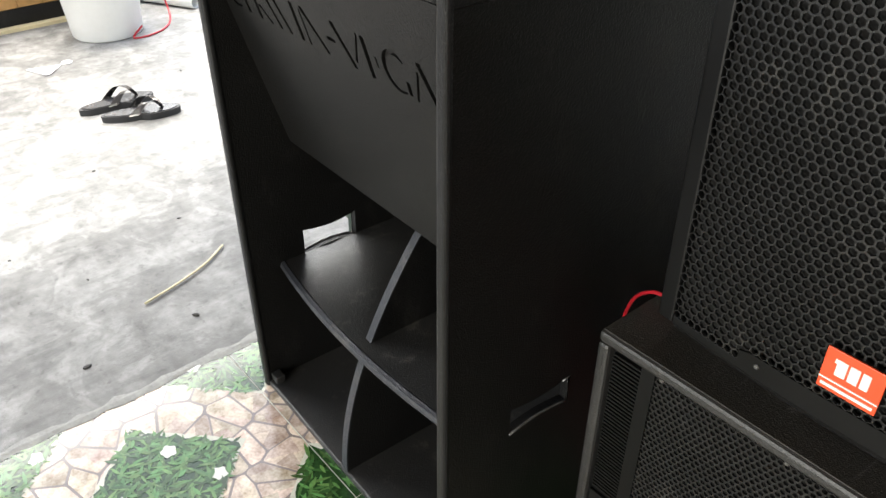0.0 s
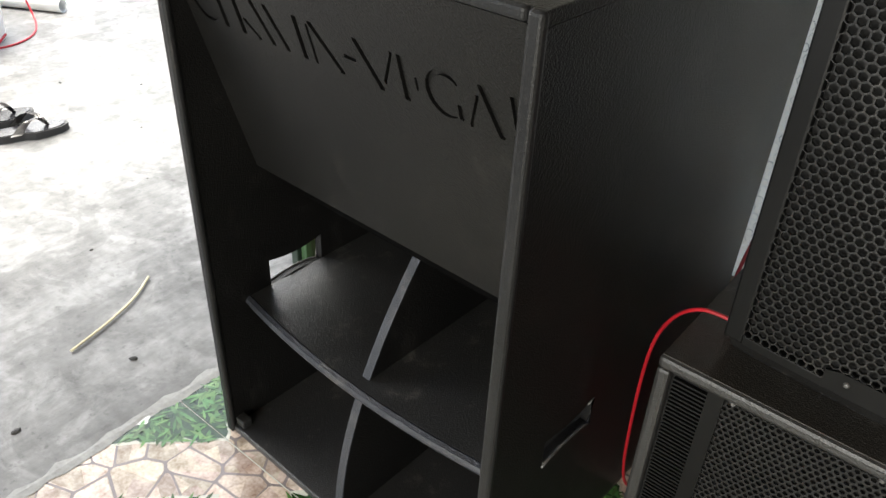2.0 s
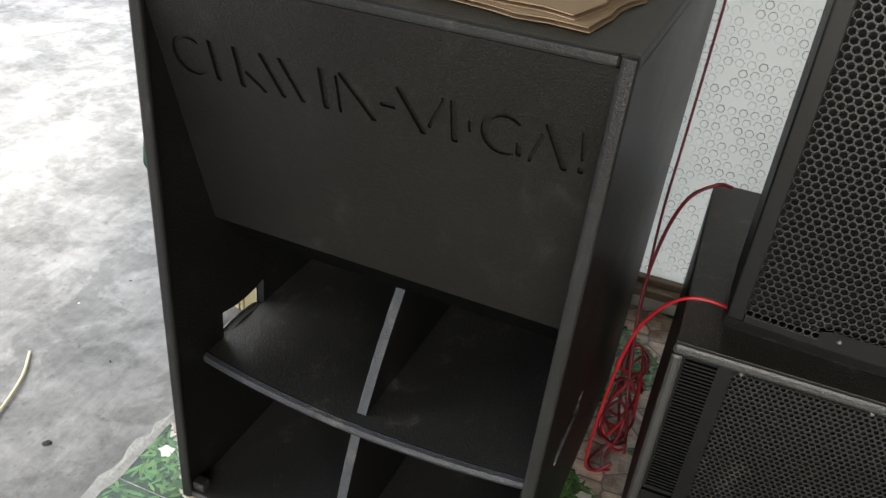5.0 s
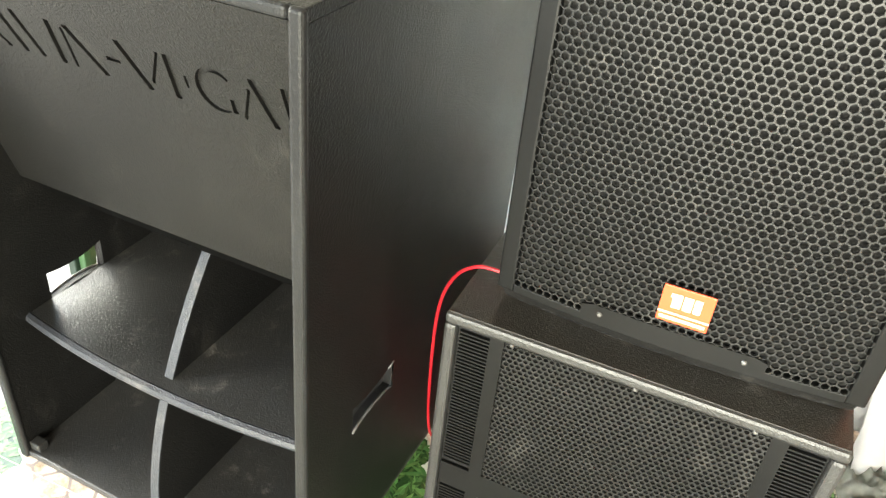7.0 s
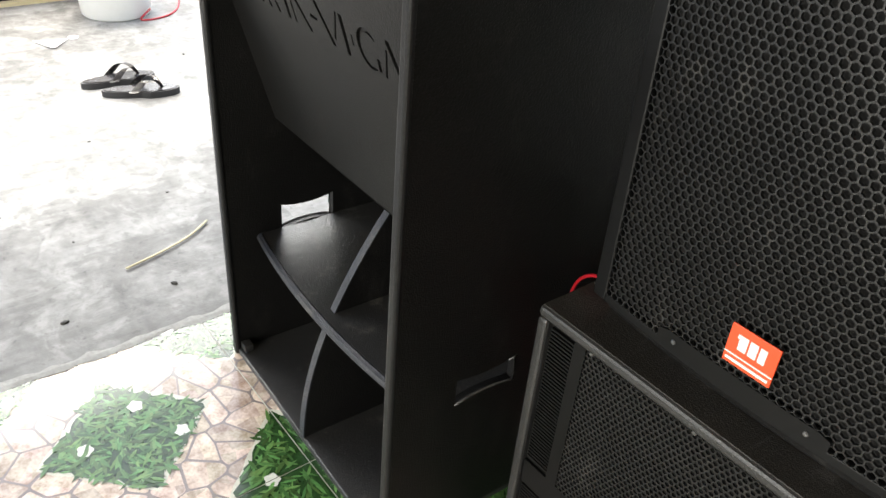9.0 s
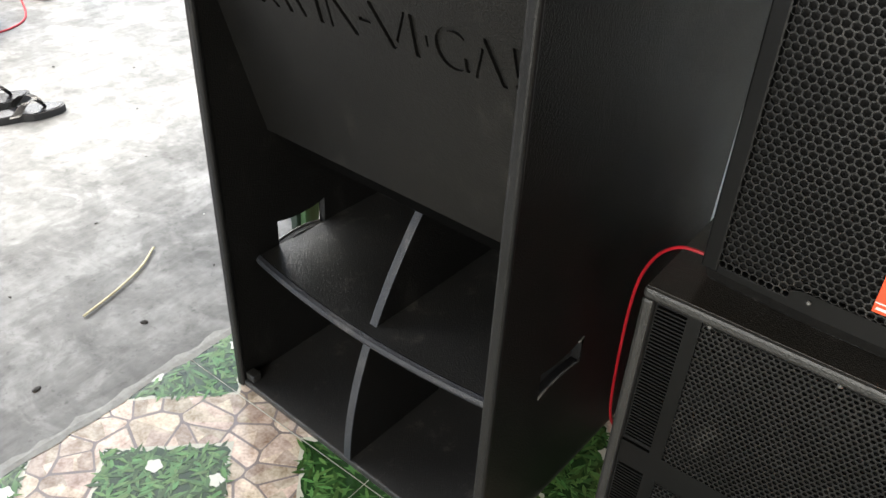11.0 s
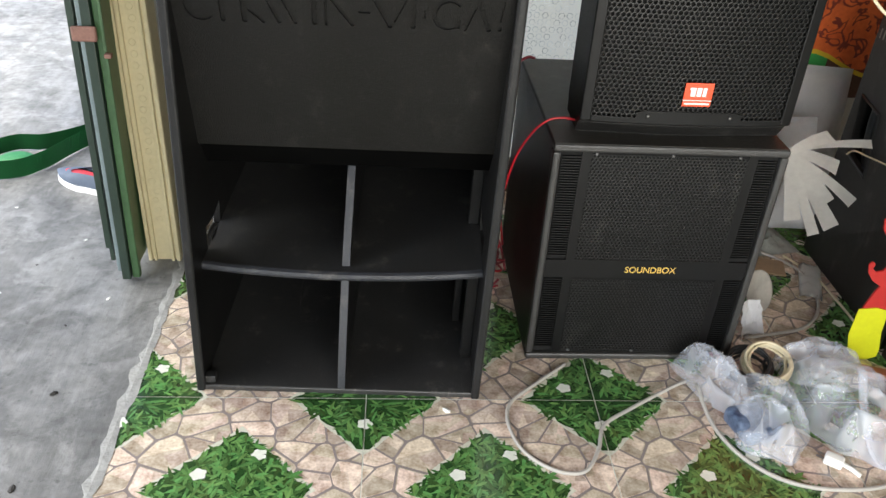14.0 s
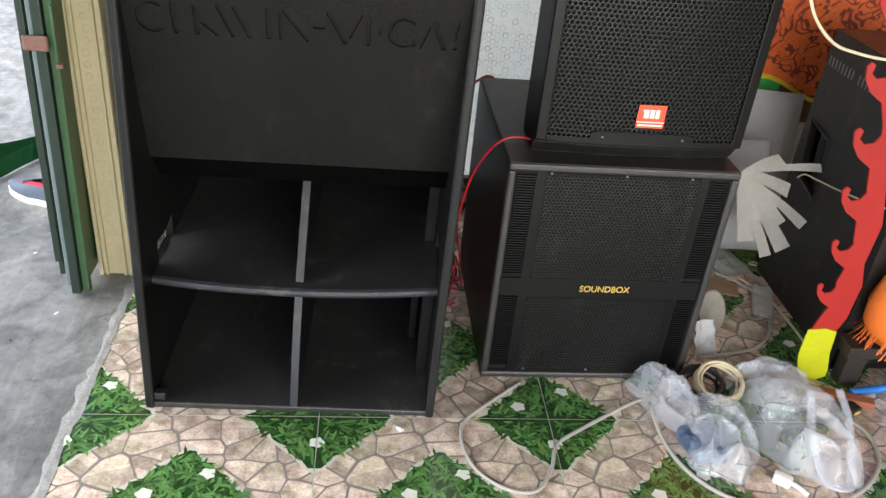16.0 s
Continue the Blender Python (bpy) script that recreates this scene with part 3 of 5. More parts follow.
def mesh_copy(parent, a, b, z, y):
    key = round(b - a, 4)
    if key not in LOUVRE:
        bm = boxed(0, b - a, 0, 0.006, -0.0016, 0.0016)
        me = bpy.data.meshes.new("louvre")
        bm.to_mesh(me)
        bm.free()
        me.materials.append(GRILLE)
        LOUVRE[key] = me
    ob = new("louvre", LOUVRE[key])
    ob.matrix_basis = pose(a, y, z)
    ob.parent = parent
    return ob


lower_speaker()


# upper cabinet
def upper_speaker():
    sp = thing("full_range_speaker", pose(-0.300, 0.964, 0.656), "black loudspeaker with honeycomb steel grille and orange badge", "loudspeaker")
    W, H = 0.515, 0.76
    plan = [(0.004, 0.02), (W - 0.004, 0.02), (W - 0.004, 0.19), (W - 0.10, 0.46), (0.10, 0.46), (0.004, 0.19)]
    body = prism(plan, "z", 0.034, H)
    part("body", body, BLACK_COAT, sp)
    foot = [(0.006, 0.045), (W - 0.006, 0.045), (W - 0.006, 0.19), (W - 0.102, 0.458), (0.102, 0.458), (0.006, 0.19)]
    part("base", prism(foot, "z", 0.0, 0.034), BLACK_COAT, sp)
    part("chin", prism([(0.002, 0.046), (0.02, 0.036), (0.046, 0.001), (0.047, 0.046)], "x", 0.002, W - 0.002), BLACK_WORN, sp)
    yg = 0.0
    b = 0.026
    part("backing", boxed(b, W - b, 0.014, 0.021, 0.06, H - 0.02), FOAM, sp)
    part("grille_border", boxed(0, b, yg, 0.021, 0.046, H, 0.003), GRILLE, sp)
    part("grille_border", boxed(W - b, W, yg, 0.021, 0.046, H, 0.003), GRILLE, sp)
    part("grille_border", boxed(b, W - b, yg + 0.0006, 0.021, 0.046, 0.0595, 0.001), GRILLE, sp)
    part("grille_border", boxed(b, W - b, yg + 0.0006, 0.021, H - 0.02, H, 0.001), GRILLE, sp)
    plate = [(0.13, 0.0585), (0.385, 0.0585), (0.385, 0.074), (0.368, 0.079), (0.147, 0.079), (0.13, 0.074)]
    part("screw_plate", prism(plate, "y", yg + 0.0002, yg + 0.004), GRILLE, sp)
    pitch = 0.0119
    mesh_part("honeycomb_sheet", perforated(b - 0.001, W - b + 0.006, 0.0595, H - 0.02, pitch, pitch * 0.46, yg + 0.001, 0.004, keep=lambda x, z: not (0.13 < x < 0.385 and z < 0.079)), SHEET, sp, "black honeycomb steel sheet")
    screw(sp, 0.158, yg, 0.0665)
    screw(sp, 0.357, yg, 0.0665)
    badge = part("badge", boxed(0.231, 0.299, yg - 0.004, yg - 0.001, 0.096, 0.154, 0.001), ORANGE_RED, sp, "orange-red badge with plain white blocks")
    ym = yg - 0.0048
    marks = ((0.246, 0.258), (0.2605, 0.272), (0.2745, 0.284))
    for a, c in marks:
        part("block", boxed(a, c, ym, yg - 0.003, 0.121, 0.143, 0.001), BADGE_WHITE, badge)
    part("block", boxed(0.2435, 0.2465, ym, yg - 0.003, 0.137, 0.143), BADGE_WHITE, badge)
    part("bar", boxed(0.2315, 0.2985, ym, yg - 0.003, 0.1105, 0.1125), BADGE_WHITE, badge)
    part("bar", boxed(0.235, 0.295, ym, yg - 0.003, 0.1015, 0.1055), BADGE_WHITE, badge)
    # the front bows out towards its middle
    for ob in sp.children_recursive:
        bm = bmesh.new()
        bm.from_mesh(ob.data)
        if ob.name.split(".")[0] in ("body", "base", "chin", "backing", "grille_border", "screw_plate"):
            for k in range(1, 12):
                bmesh.ops.bisect_plane(bm, geom=bm.verts[:] + bm.edges[:] + bm.faces[:], plane_co=(W * k / 12, 0, 0), plane_no=(1, 0, 0))
        for v in bm.verts:
            if v.co.y < 0.1:
                v.co.y += 0.016 * ((v.co.x - W / 2) / (W / 2)) ** 2
        bm.to_mesh(ob.data)
        bm.free()
    return sp


upper_speaker()


# ---- frosted window ----
def frosted_window():
    glass = material("frosted_glass", (0.8, 0.82, 0.8), 0.35, vary=0.05, scale=9, grain=150, bump=0.5, bump_dist=0.002)
    nt = glass.node_tree
    b = nt.nodes["Principled BSDF"]
    tr = nt.nodes.new("ShaderNodeBsdfTranslucent")
    tr.inputs["Color"].default_value = (0.92, 0.9, 0.83, 1)
    mix = nt.nodes.new("ShaderNodeMixShader")
    mix.inputs["Fac"].default_value = 0.7
    nt.links.new(b.outputs[0], mix.inputs[1])
    nt.links.new(tr.outputs[0], mix.inputs[2])
    nt.links.new(mix.outputs[0], nt.nodes["Material Output"].inputs["Surface"])
    line = material("pressed_line", (0.58, 0.6, 0.6), 0.3, vary=0.4, scale=12, grain=90, bump=0.2)
    sillwood = material("brown_sill_wood", (0.16, 0.12, 0.08), 0.55, vary=0.3, scale=6, grain=60)
    win = thing("window_1", pose(0, WY, 0), "white frosted window with a pressed honeycomb pattern", "window", kind="structure")
    pane = part("pane", boxed(-0.60, 0.40, 0.03, 0.036, 0.10, 2.08), glass, win, "frosted white glass")
    for a, b2, c, d in ((-0.62, -0.60, 0.07, 2.1), (0.40, 0.42, 0.07, 2.1), (-0.60, 0.40, 0.07, 0.10), (-0.60, 0.40, 2.08, 2.1)):
        part("window_frame", boxed(a, b2, 0.005, 0.06, c, d, 0.003), sillwood, win, "brown wooden frame")
    part("window_sill", boxed(-0.62, 0.42, -0.03, 0.004, 0.055, 0.082, 0.004), sillwood, win, "brown wooden sill")
    rng = random.Random(4)
    bm = bmesh.new()
    pitch = 0.029
    for r in range(74):
        for c in range(34):
            if rng.random() < 0.12:
                continue
            cx, cz = -0.59 + (c + 0.5 * (r % 2)) * pitch, 0.12 + r * pitch * 0.87
            if cx > 0.38:
                continue
            ro = 0.0118
            ri = ro - rng.uniform(0.0008, 0.0022)
            o = [bm.verts.new((cx + ro * math.cos(k * math.pi / 3), 0.0288, cz + ro * math.sin(k * math.pi / 3))) for k in range(6)]
            i = [bm.verts.new((cx + ri * math.cos(k * math.pi / 3), 0.0278, cz + ri * math.sin(k * math.pi / 3))) for k in range(6)]
            for k in range(6):
                bm.faces.new((o[k], o[(k + 1) % 6], i[(k + 1) % 6], i[k]))
    rings = part("pressed_rings", bm, island(line, 0.6), pane, "grey pressed honeycomb rings")
    rings["kind"] = "stuff"


frosted_window()


# ---- doorway trim and folded steel door ----
def doorway():
    trim = thing("trim_doorway", pose(-1.516, 1.385, 0), "cream painted moulded door jamb with embossed panels", "door jamb", kind="structure")
    H = 2.35
    part("jamb_board", boxed(0, 0.1, 0.012, 0.076, 0.0, H), CREAM, trim)
    for a, b in ((0.0, 0.012), (0.018, 0.027), (0.072, 0.082), (0.088, 0.1)):
        part("bead", boxed(a, b, 0.0, 0.0125, 0.0, H, 0.003), CREAM, trim)
    rng = random.Random(9)
    z = 0.15
    while z < 1.5:
        bm = lathe([(0.0, 0.0007), (0.008, 0.0005), (0.013, 0.0), (0.0, -0.001)], 7)
        bmesh.ops.transform(bm, matrix=pose(0.05 + rng.uniform(-0.006, 0.006), 0.0122, z, 90), verts=bm.verts[:])
        part("embossed_flower", bm, CREAM, trim, smooth=True)
        z += 0.033
    grey = material("grey_blue_strip", (0.15, 0.19, 0.2), 0.4, vary=0.2, scale=8, grain=80)
    rust = material("rusty_plate", (0.17, 0.085, 0.065), 0.65, vary=0.4, scale=25, grain=150)
    door = thing("door_1", pose(-1.597, 1.262, 0.012), "folded dark green steel door leaf with a rusty latch plate", "door", kind="structure")
    part("stile", boxed(0.036, 0.062, 0.0, 0.032, 0.0, 2.25, 0.003), DARK_GREEN, door)
    part("leaf", boxed(0.0, 0.012, 0.03, 0.33, 0.05, 2.22), DARK_GREEN, door)
    part("leaf", boxed(0.064, 0.072, 0.034, 0.30, 0.02, 2.24), GREEN_PAINT, door, "green enamelled steel leaf")
    part("stile", boxed(0.064, 0.086, 0.012, 0.034, 0.0, 2.24, 0.003), GREEN_PAINT, door, "green enamelled steel stile")
    part("stile", boxed(0.020, 0.034, 0.016, 0.05, 0.02, 2.24, 0.003), grey, door, "grey-blue steel stile")
    part("stile", boxed(-0.006, 0.012, 0.02, 0.03, 0.1, 2.24, 0.002), DARK_GREEN, door)
    latch = part("latch_plate", boxed(0.01, 0.074, -0.012, -0.002, 0.745, 0.785, 0.006, 3), rust, door, "rusty brown latch plate")
    part("bolt", boxed(0.084, 0.092, -0.006, 0.01, 0.72, 0.86, 0.003), GREEN_PAINT, door)
    part("keeper", boxed(0.082, 0.10, -0.004, 0.012, 0.70, 0.712, 0.002), rust, door)
    # both hang a little out of plumb
    for top, lean in ((trim, 0.014), (door, 0.034)):
        for ob in top.children:
            for v in ob.data.vertices:
                v.co.x += lean * v.co.z


doorway()


# ---- printed floor tiles ----
def clip_poly(poly, n, d):
    """The part of a 2D polygon where p.n <= d."""
    out = []
    for i, a in enumerate(poly):
        b = poly[(i + 1) % len(poly)]
        da, db = a[0] * n[0] + a[1] * n[1] - d, b[0] * n[0] + b[1] * n[1] - d
        if da <= 0:
            out.append(a)
        if da * db < 0:
            t = da / (da - db)
            out.append((a[0] + (b[0] - a[0]) * t, a[1] + (b[1] - a[1]) * t))
    return out


def printed_tile():
    """One 60 cm tile: a glazed slab, printed with paving stones and squares of grass."""
    rng = random.Random(21)
    h = 0.2988
    N = 8
    step = 0.6 / N
    seeds = []
    for i in range(N):
        for j in range(N):
            seeds.append((-0.3 + (i + 0.5 + rng.uniform(-0.48, 0.48)) * step, -0.3 + (j + 0.5 + rng.uniform(-0.44, 0.44)) * step))
    near = [(x + ox * 0.6, y + oy * 0.6) for x, y in seeds for ox in (-1, 0, 1) for oy in (-1, 0, 1)]
    bm = bmesh.new()
    box(bm, -h, h, -h, h, -0.012, -0.0004)
    for f in bm.faces:
        f.material_index = 0

    def face(pts, z, mi):
        vs = [bm.verts.new((x, y, z)) for x, y in pts]
        f = bm.faces.new(vs)
        f.material_index = mi

    for sx, sy in near:
        if abs(sx) > 0.36 or abs(sy) > 0.36:
            continue
        poly = [(sx - 0.12, sy - 0.12), (sx + 0.12, sy - 0.12), (sx + 0.12, sy + 0.12), (sx - 0.12, sy + 0.12)]
        for qx, qy in near:
            dx, dy = qx - sx, qy - sy
            L = math.hypot(dx, dy)
            if 1e-6 < L < 0.26 and len(poly) > 2:
                n = (dx / L, dy / L)
                poly = clip_poly(poly, n, n[0] * (sx + qx) / 2 + n[1] * (sy + qy) / 2 - rng.uniform(0.0016, 0.0042))
        for n in ((1, 0), (-1, 0), (0, 1), (0, -1)):
            poly = clip_poly(poly, n, h)
        # round the corners of the stone
        if len(poly) > 2:
            cut = []
            for i, a in enumerate(poly):
                p, q = poly[i - 1], poly[(i + 1) % len(poly)]
                for o in (p, q):
                    L = math.hypot(o[0] - a[0], o[1] - a[1])
                    t = min(0.25, 0.0035 / max(L, 1e-5))
                    cut.append((a[0] + (o[0] - a[0]) * t, a[1] + (o[1] - a[1]) * t))
            # an inner, paler face and a rim of its own shade
            cx, cy = sum(p[0] for p in cut) / len(cut), sum(p[1] for p in cut) / len(cut)
            face(cut, 0.0, 1)
            # cleaved facets of the stone, each in its own tone
            for f2 in range(rng.choice((2, 2, 3, 4))):
                ang = rng.uniform(0, 2 * math.pi)
                sub = clip_poly(cut, (math.cos(ang), math.sin(ang)), math.cos(ang) * cx + math.sin(ang) * cy + rng.uniform(-0.02, 0.01))
                if f2 and len(sub) > 2:
                    ang += rng.uniform(1.2, 2.4)
                    sub = clip_poly(sub, (math.cos(ang), math.sin(ang)), math.cos(ang) * cx + math.sin(ang) * cy + rng.uniform(-0.01, 0.015))
                sub = [(cx + (x - cx) * 0.96, cy + (y - cy) * 0.96) for x, y in sub]
                if len(sub) > 2:
                    face(sub, 0.00006 * (f2 + 1), 1)
    G = 0.185
    corners = ((0, 0), (-0.3, -0.3), (0.3, -0.3), (0.3, 0.3), (-0.3, 0.3))
    for ox, oy in corners:
        for g, z, mi in ((G + 0.012, 0.0003, 2), (G, 0.0005, 3)):
            ring = []
            for k in range(48):
                u = k / 12
                q, f = int(u), u - int(u)
                c0 = ((1, 0), (0, 1), (-1, 0), (0, -1))[q]
                c1 = ((0, 1), (-1, 0), (0, -1), (1, 0))[q]
                gg = g * (1 + (0.05 * math.sin(k * 2.4) if mi == 3 else 0.015 * math.sin(k * 1.7)))
                ring.append((ox + gg * (c0[0] * (1 - f) + c1[0] * f), oy + gg * (c0[1] * (1 - f) + c1[1] * f)))
            for n in ((1, 0), (-1, 0), (0, 1), (0, -1)):
                ring = clip_poly(ring, n, h)
            if len(ring) > 2:
                face(ring, z, mi)
    # blades of grass, the same at the middle and, cut by the joints, at the corners
    blades = []
    for k in range(500):
        a, b = rng.uniform(-1, 1), rng.uniform(-1, 1)
        u, v = (a + b) / 2 * G, (a - b) / 2 * G
        ang = rng.uniform(0, 2 * math.pi)
        blades.append((u, v, ang, rng.uniform(0.026, 0.052), rng.uniform(0.006, 0.0105)))
    for ox, oy in corners:
        for k, (u, v, ang, L, w) in enumerate(blades):
            c, s = math.cos(ang), math.sin(ang)
            pts = [(ox + u * 1.04 + c * x - s * y, oy + v + s * x + c * y) for x, y in ((-L / 2, 0), (-L * 0.22, -w / 2), (L * 0.12, -w * 0.42), (L / 2, 0.0), (L * 0.12, w * 0.42), (-L * 0.22, w / 2))]
            if all(abs(x) < h and abs(y) < h for x, y in pts):
                face(pts, 0.0007 + k * 0.0000024, 4)
        for n2, (fx, fy) in enumerate(((0.055, 0.105), (-0.075, 0.045), (0.0, -0.092))):
            flower = []
            for k in range(20):
                rr = 0.019 * (0.88 + 0.12 * math.cos(5 * k * math.pi / 10 + fx * 40))
                flower.append((ox + fx + rr * 1.1 * math.cos(k * math.pi / 10), oy + fy + rr * math.sin(k * math.pi / 10)))
            for n in ((1, 0), (-1, 0), (0, 1), (0, -1)):
                flower = clip_poly(flower, n, h)
            if len(flower) > 2:
                face(flower, 0.0017, 5)
    me = bpy.data.meshes.new("printed_tile")
    bm.to_mesh(me)
    bm.free()
    gloss = dict(spec=0.8, bump=0.04)
    gap = material("tile_print_gap", (0.25, 0.215, 0.205), 0.14, vary=0.2, scale=14, grain=120, **gloss)
    stone = island(material("tile_print_stone", (0.48, 0.33, 0.22), 0.14, vary=0.4, scale=30, grain=140, second=(0.86, 0.74, 0.62), **gloss), 0.3, 0.022)
    pale = material("tile_print_pale", (0.6, 0.6, 0.5), 0.14, vary=0.15, scale=30, grain=120, **gloss)
    under = material("tile_print_moss", (0.022, 0.06, 0.018), 0.14, vary=0.4, scale=40, grain=160, **gloss)
    blade = island(material("tile_print_blade", (0.085, 0.19, 0.055), 0.14, vary=0.3, scale=30, grain=160, **gloss), 0.62, 0.02)
    white = material("tile_print_flower", (0.72, 0.74, 0.66), 0.14, vary=0.1, scale=60, grain=200, **gloss)
    for m in (gap, stone, pale, under, blade, white):
        me.materials.append(m)
    return me


TILE = printed_tile()
FLOOR = bpy.data.objects["floor"]
for i in range(6):
    for j in range(9):
        t = new("tile", TILE)
        t.matrix_basis = pose(-1.1 + 0.6 * i, 1.665 - 0.6 * j, 0)
        t.parent = FLOOR
# ragged mortar edge where the tiles end
rng = random.Random(3)
bm = bmesh.new()
ys = [-3.6 + k * 0.03 for k in range(186)]
prev = None
for y in ys:
    w0, w1 = rng.uniform(0.0, 0.014), rng.uniform(0.008, 0.03)
    row = [bm.verts.new((-1.396 + w0, y, 0.0014)), bm.verts.new((-1.405, y, 0.0018 + rng.uniform(0, 0.0012))), bm.verts.new((-1.40 - w1, y, 0.0005))]
    if prev:
        for k in range(2):
            bm.faces.new((prev[k], prev[k + 1], row[k + 1], row[k]))
    prev = row
MORTAR = material("pale_mortar", (0.3, 0.3, 0.285), 0.8, vary=0.3, scale=20, grain=90, bump=0.5, bump_dist=0.004)
structure("trim_mortar_edge", bm, MORTAR, "ragged pale mortar line along the tile edge", "mortar edge")


# ---- cables ----
RED = material("red_cable_skin", (0.4, 0.012, 0.022), 0.35, vary=0.15, scale=20, grain=80, bump=0.05)
DARK_RED = material("dark_red_cable_skin", (0.2, 0.015, 0.025), 0.4, vary=0.2, scale=20, grain=80, bump=0.05)
GREY_CABLE = material("grey_cable_skin", (0.42, 0.4, 0.37), 0.5, vary=0.12, scale=20, grain=80, bump=0.05)
CREAM_CABLE = material("cream_cable_skin", (0.68, 0.6, 0.42), 0.45, vary=0.12, scale=20, grain=80, bump=0.05)
BLACK_PLASTIC = material("black_plastic", (0.015, 0.015, 0.016), 0.4, vary=0.2, scale=20, grain=80, bump=0.05)


def cable(points, r, mat, label, name="cable", category="cable", flat=1.0, group=""):
    return tagged(part(name, tube(points, r, 8, 7, flat), mat, smooth=True), label, category, group)


cable([(-0.285, 1.055, 0.668), (-0.325, 1.05, 0.676), (-0.362, 1.05, 0.668), (-0.398, 1.06, 0.625), (-0.43, 1.09, 0.53), (-0.45, 1.13, 0.36), (-0.462, 1.18, 0.13), (-0.455, 1.23, 0.03), (-0.41, 1.27, 0.008)], 0.0032, RED, "bright red twin speaker cable hanging between the cabinets", "speaker_cable")
cable([(-0.455, 1.93, 1.6), (-0.455, 1.91, 1.2), (-0.458, 1.9, 0.9), (-0.464, 1.86, 0.6), (-0.466, 1.78, 0.4), (-0.45, 1.62, 0.2), (-0.44, 1.5, 0.06), (-0.42, 1.42, 0.008)], 0.0035, DARK_RED, "dark red cable hanging down the window", "speaker_cable")
cable([(-0.33, 1.52, 0.661), (-0.36, 1.5, 0.668), (-0.41, 1.5, 0.62), (-0.44, 1.52, 0.5), (-0.45, 1.5, 0.35), (-0.43, 1.42, 0.2), (-0.41, 1.36, 0.08), (-0.43, 1.3, 0.008)], 0.0042, DARK_RED, "dark red cable looping over the subwoofer", "speaker_cable")


def tangle():
    rng = random.Random(12)
    for k in range(5):
        cx, cy = -0.425 + rng.uniform(-0.01, 0.012), 1.30 + 0.07 * k
        pts = []
        n = 13
        top = rng.uniform(0.08, 0.24)
        for i in range(n):
            a = i / n * 4 * math.pi
            pts.append((cx + 0.034 * math.cos(a) + rng.uniform(-0.006, 0.006), cy + 0.06 * math.sin(a) + rng.uniform(-0.02, 0.02), max(0.006, top * (0.5 + 0.5 * math.sin(a * 0.5 + k)) * rng.uniform(0.6, 1.0))))
        cable(pts, 0.0036, RED if k % 2 else DARK_RED, "tangled red speaker cable lying in the gap", "speaker_cable", group="tangled red cables")


tangle()

cable([(-0.256, 0.903, 0.006), (-0.34, 0.83, 0.006), (-0.42, 0.755, 0.006), (-0.44, 0.69, 0.006), (-0.425, 0.61, 0.006), (-0.39, 0.555, 0.006), (-0.33, 0.516, 0.006), (-0.27, 0.52, 0.006), (-0.225, 0.59, 0.006), (-0.196, 0.668, 0.006), (-0.12, 0.725, 0.006), (0.01, 0.807, 0.006), (0.07, 0.84, 0.006)], 0.005, GREY_CABLE, "pale grey power cable looped on the floor tiles", "power_cable")
cable([(0.08, 0.80, 0.03), (0.085, 0.70, 0.008), (0.105, 0.61, 0.006), (0.15, 0.535, 0.006), (0.22, 0.485, 0.006), (0.32, 0.465, 0.006), (0.44, 0.475, 0.006), (0.56, 0.53, 0.006), (0.645, 0.62, 0.006), (0.665, 0.72, 0.006), (0.62, 0.80, 0.006)], 0.0055, GREY_CABLE, "grey cable curving round the plastic bag", "power_cable")
cable([(0.30, 1.03, 0.006), (0.40, 1.05, 0.006), (0.50, 1.08, 0.006), (0.58, 1.16, 0.006), (0.62, 1.28, 0.006), (0.62, 1.38, 0.006), (0.57, 1.46, 0.006), (0.52, 1.5, 0.006)], 0.005, GREY_CABLE, "grey cable lying beside the subwoofer", "power_cable")
cable([(0.60, 1.48, 0.006), (0.655, 1.36, 0.006), (0.67, 1.22, 0.006), (0.675, 1.10, 0.006)], 0.004, CREAM_CABLE, "thin pale wire along the standing cabinet", "thin_wire")
cable([(0.18, 0.885, 1.25), (0.21, 0.89, 1.13), (0.25, 0.9, 1.055), (0.31, 0.9, 1.0), (0.37, 0.9, 0.98), (0.46, 0.9, 0.968), (0.62, 0.94, 0.96), (0.9, 1.1, 0.92), (0.95, 1.25, 0.878)], 0.0035, CREAM_CABLE, "cream cable hanging in front of the banner", "hanging_cable")
cable([(0.69, 1.47, 0.40), (0.68, 1.42, 0.435), (0.675, 1.34, 0.455), (0.665, 1.20, 0.49), (0.66, 1.05, 0.53), (0.68, 0.97, 0.56), (0.8, 0.99, 0.6)], 0.0028, CREAM_CABLE, "thin tan wire strung past the standing cabinet", "thin_wire")


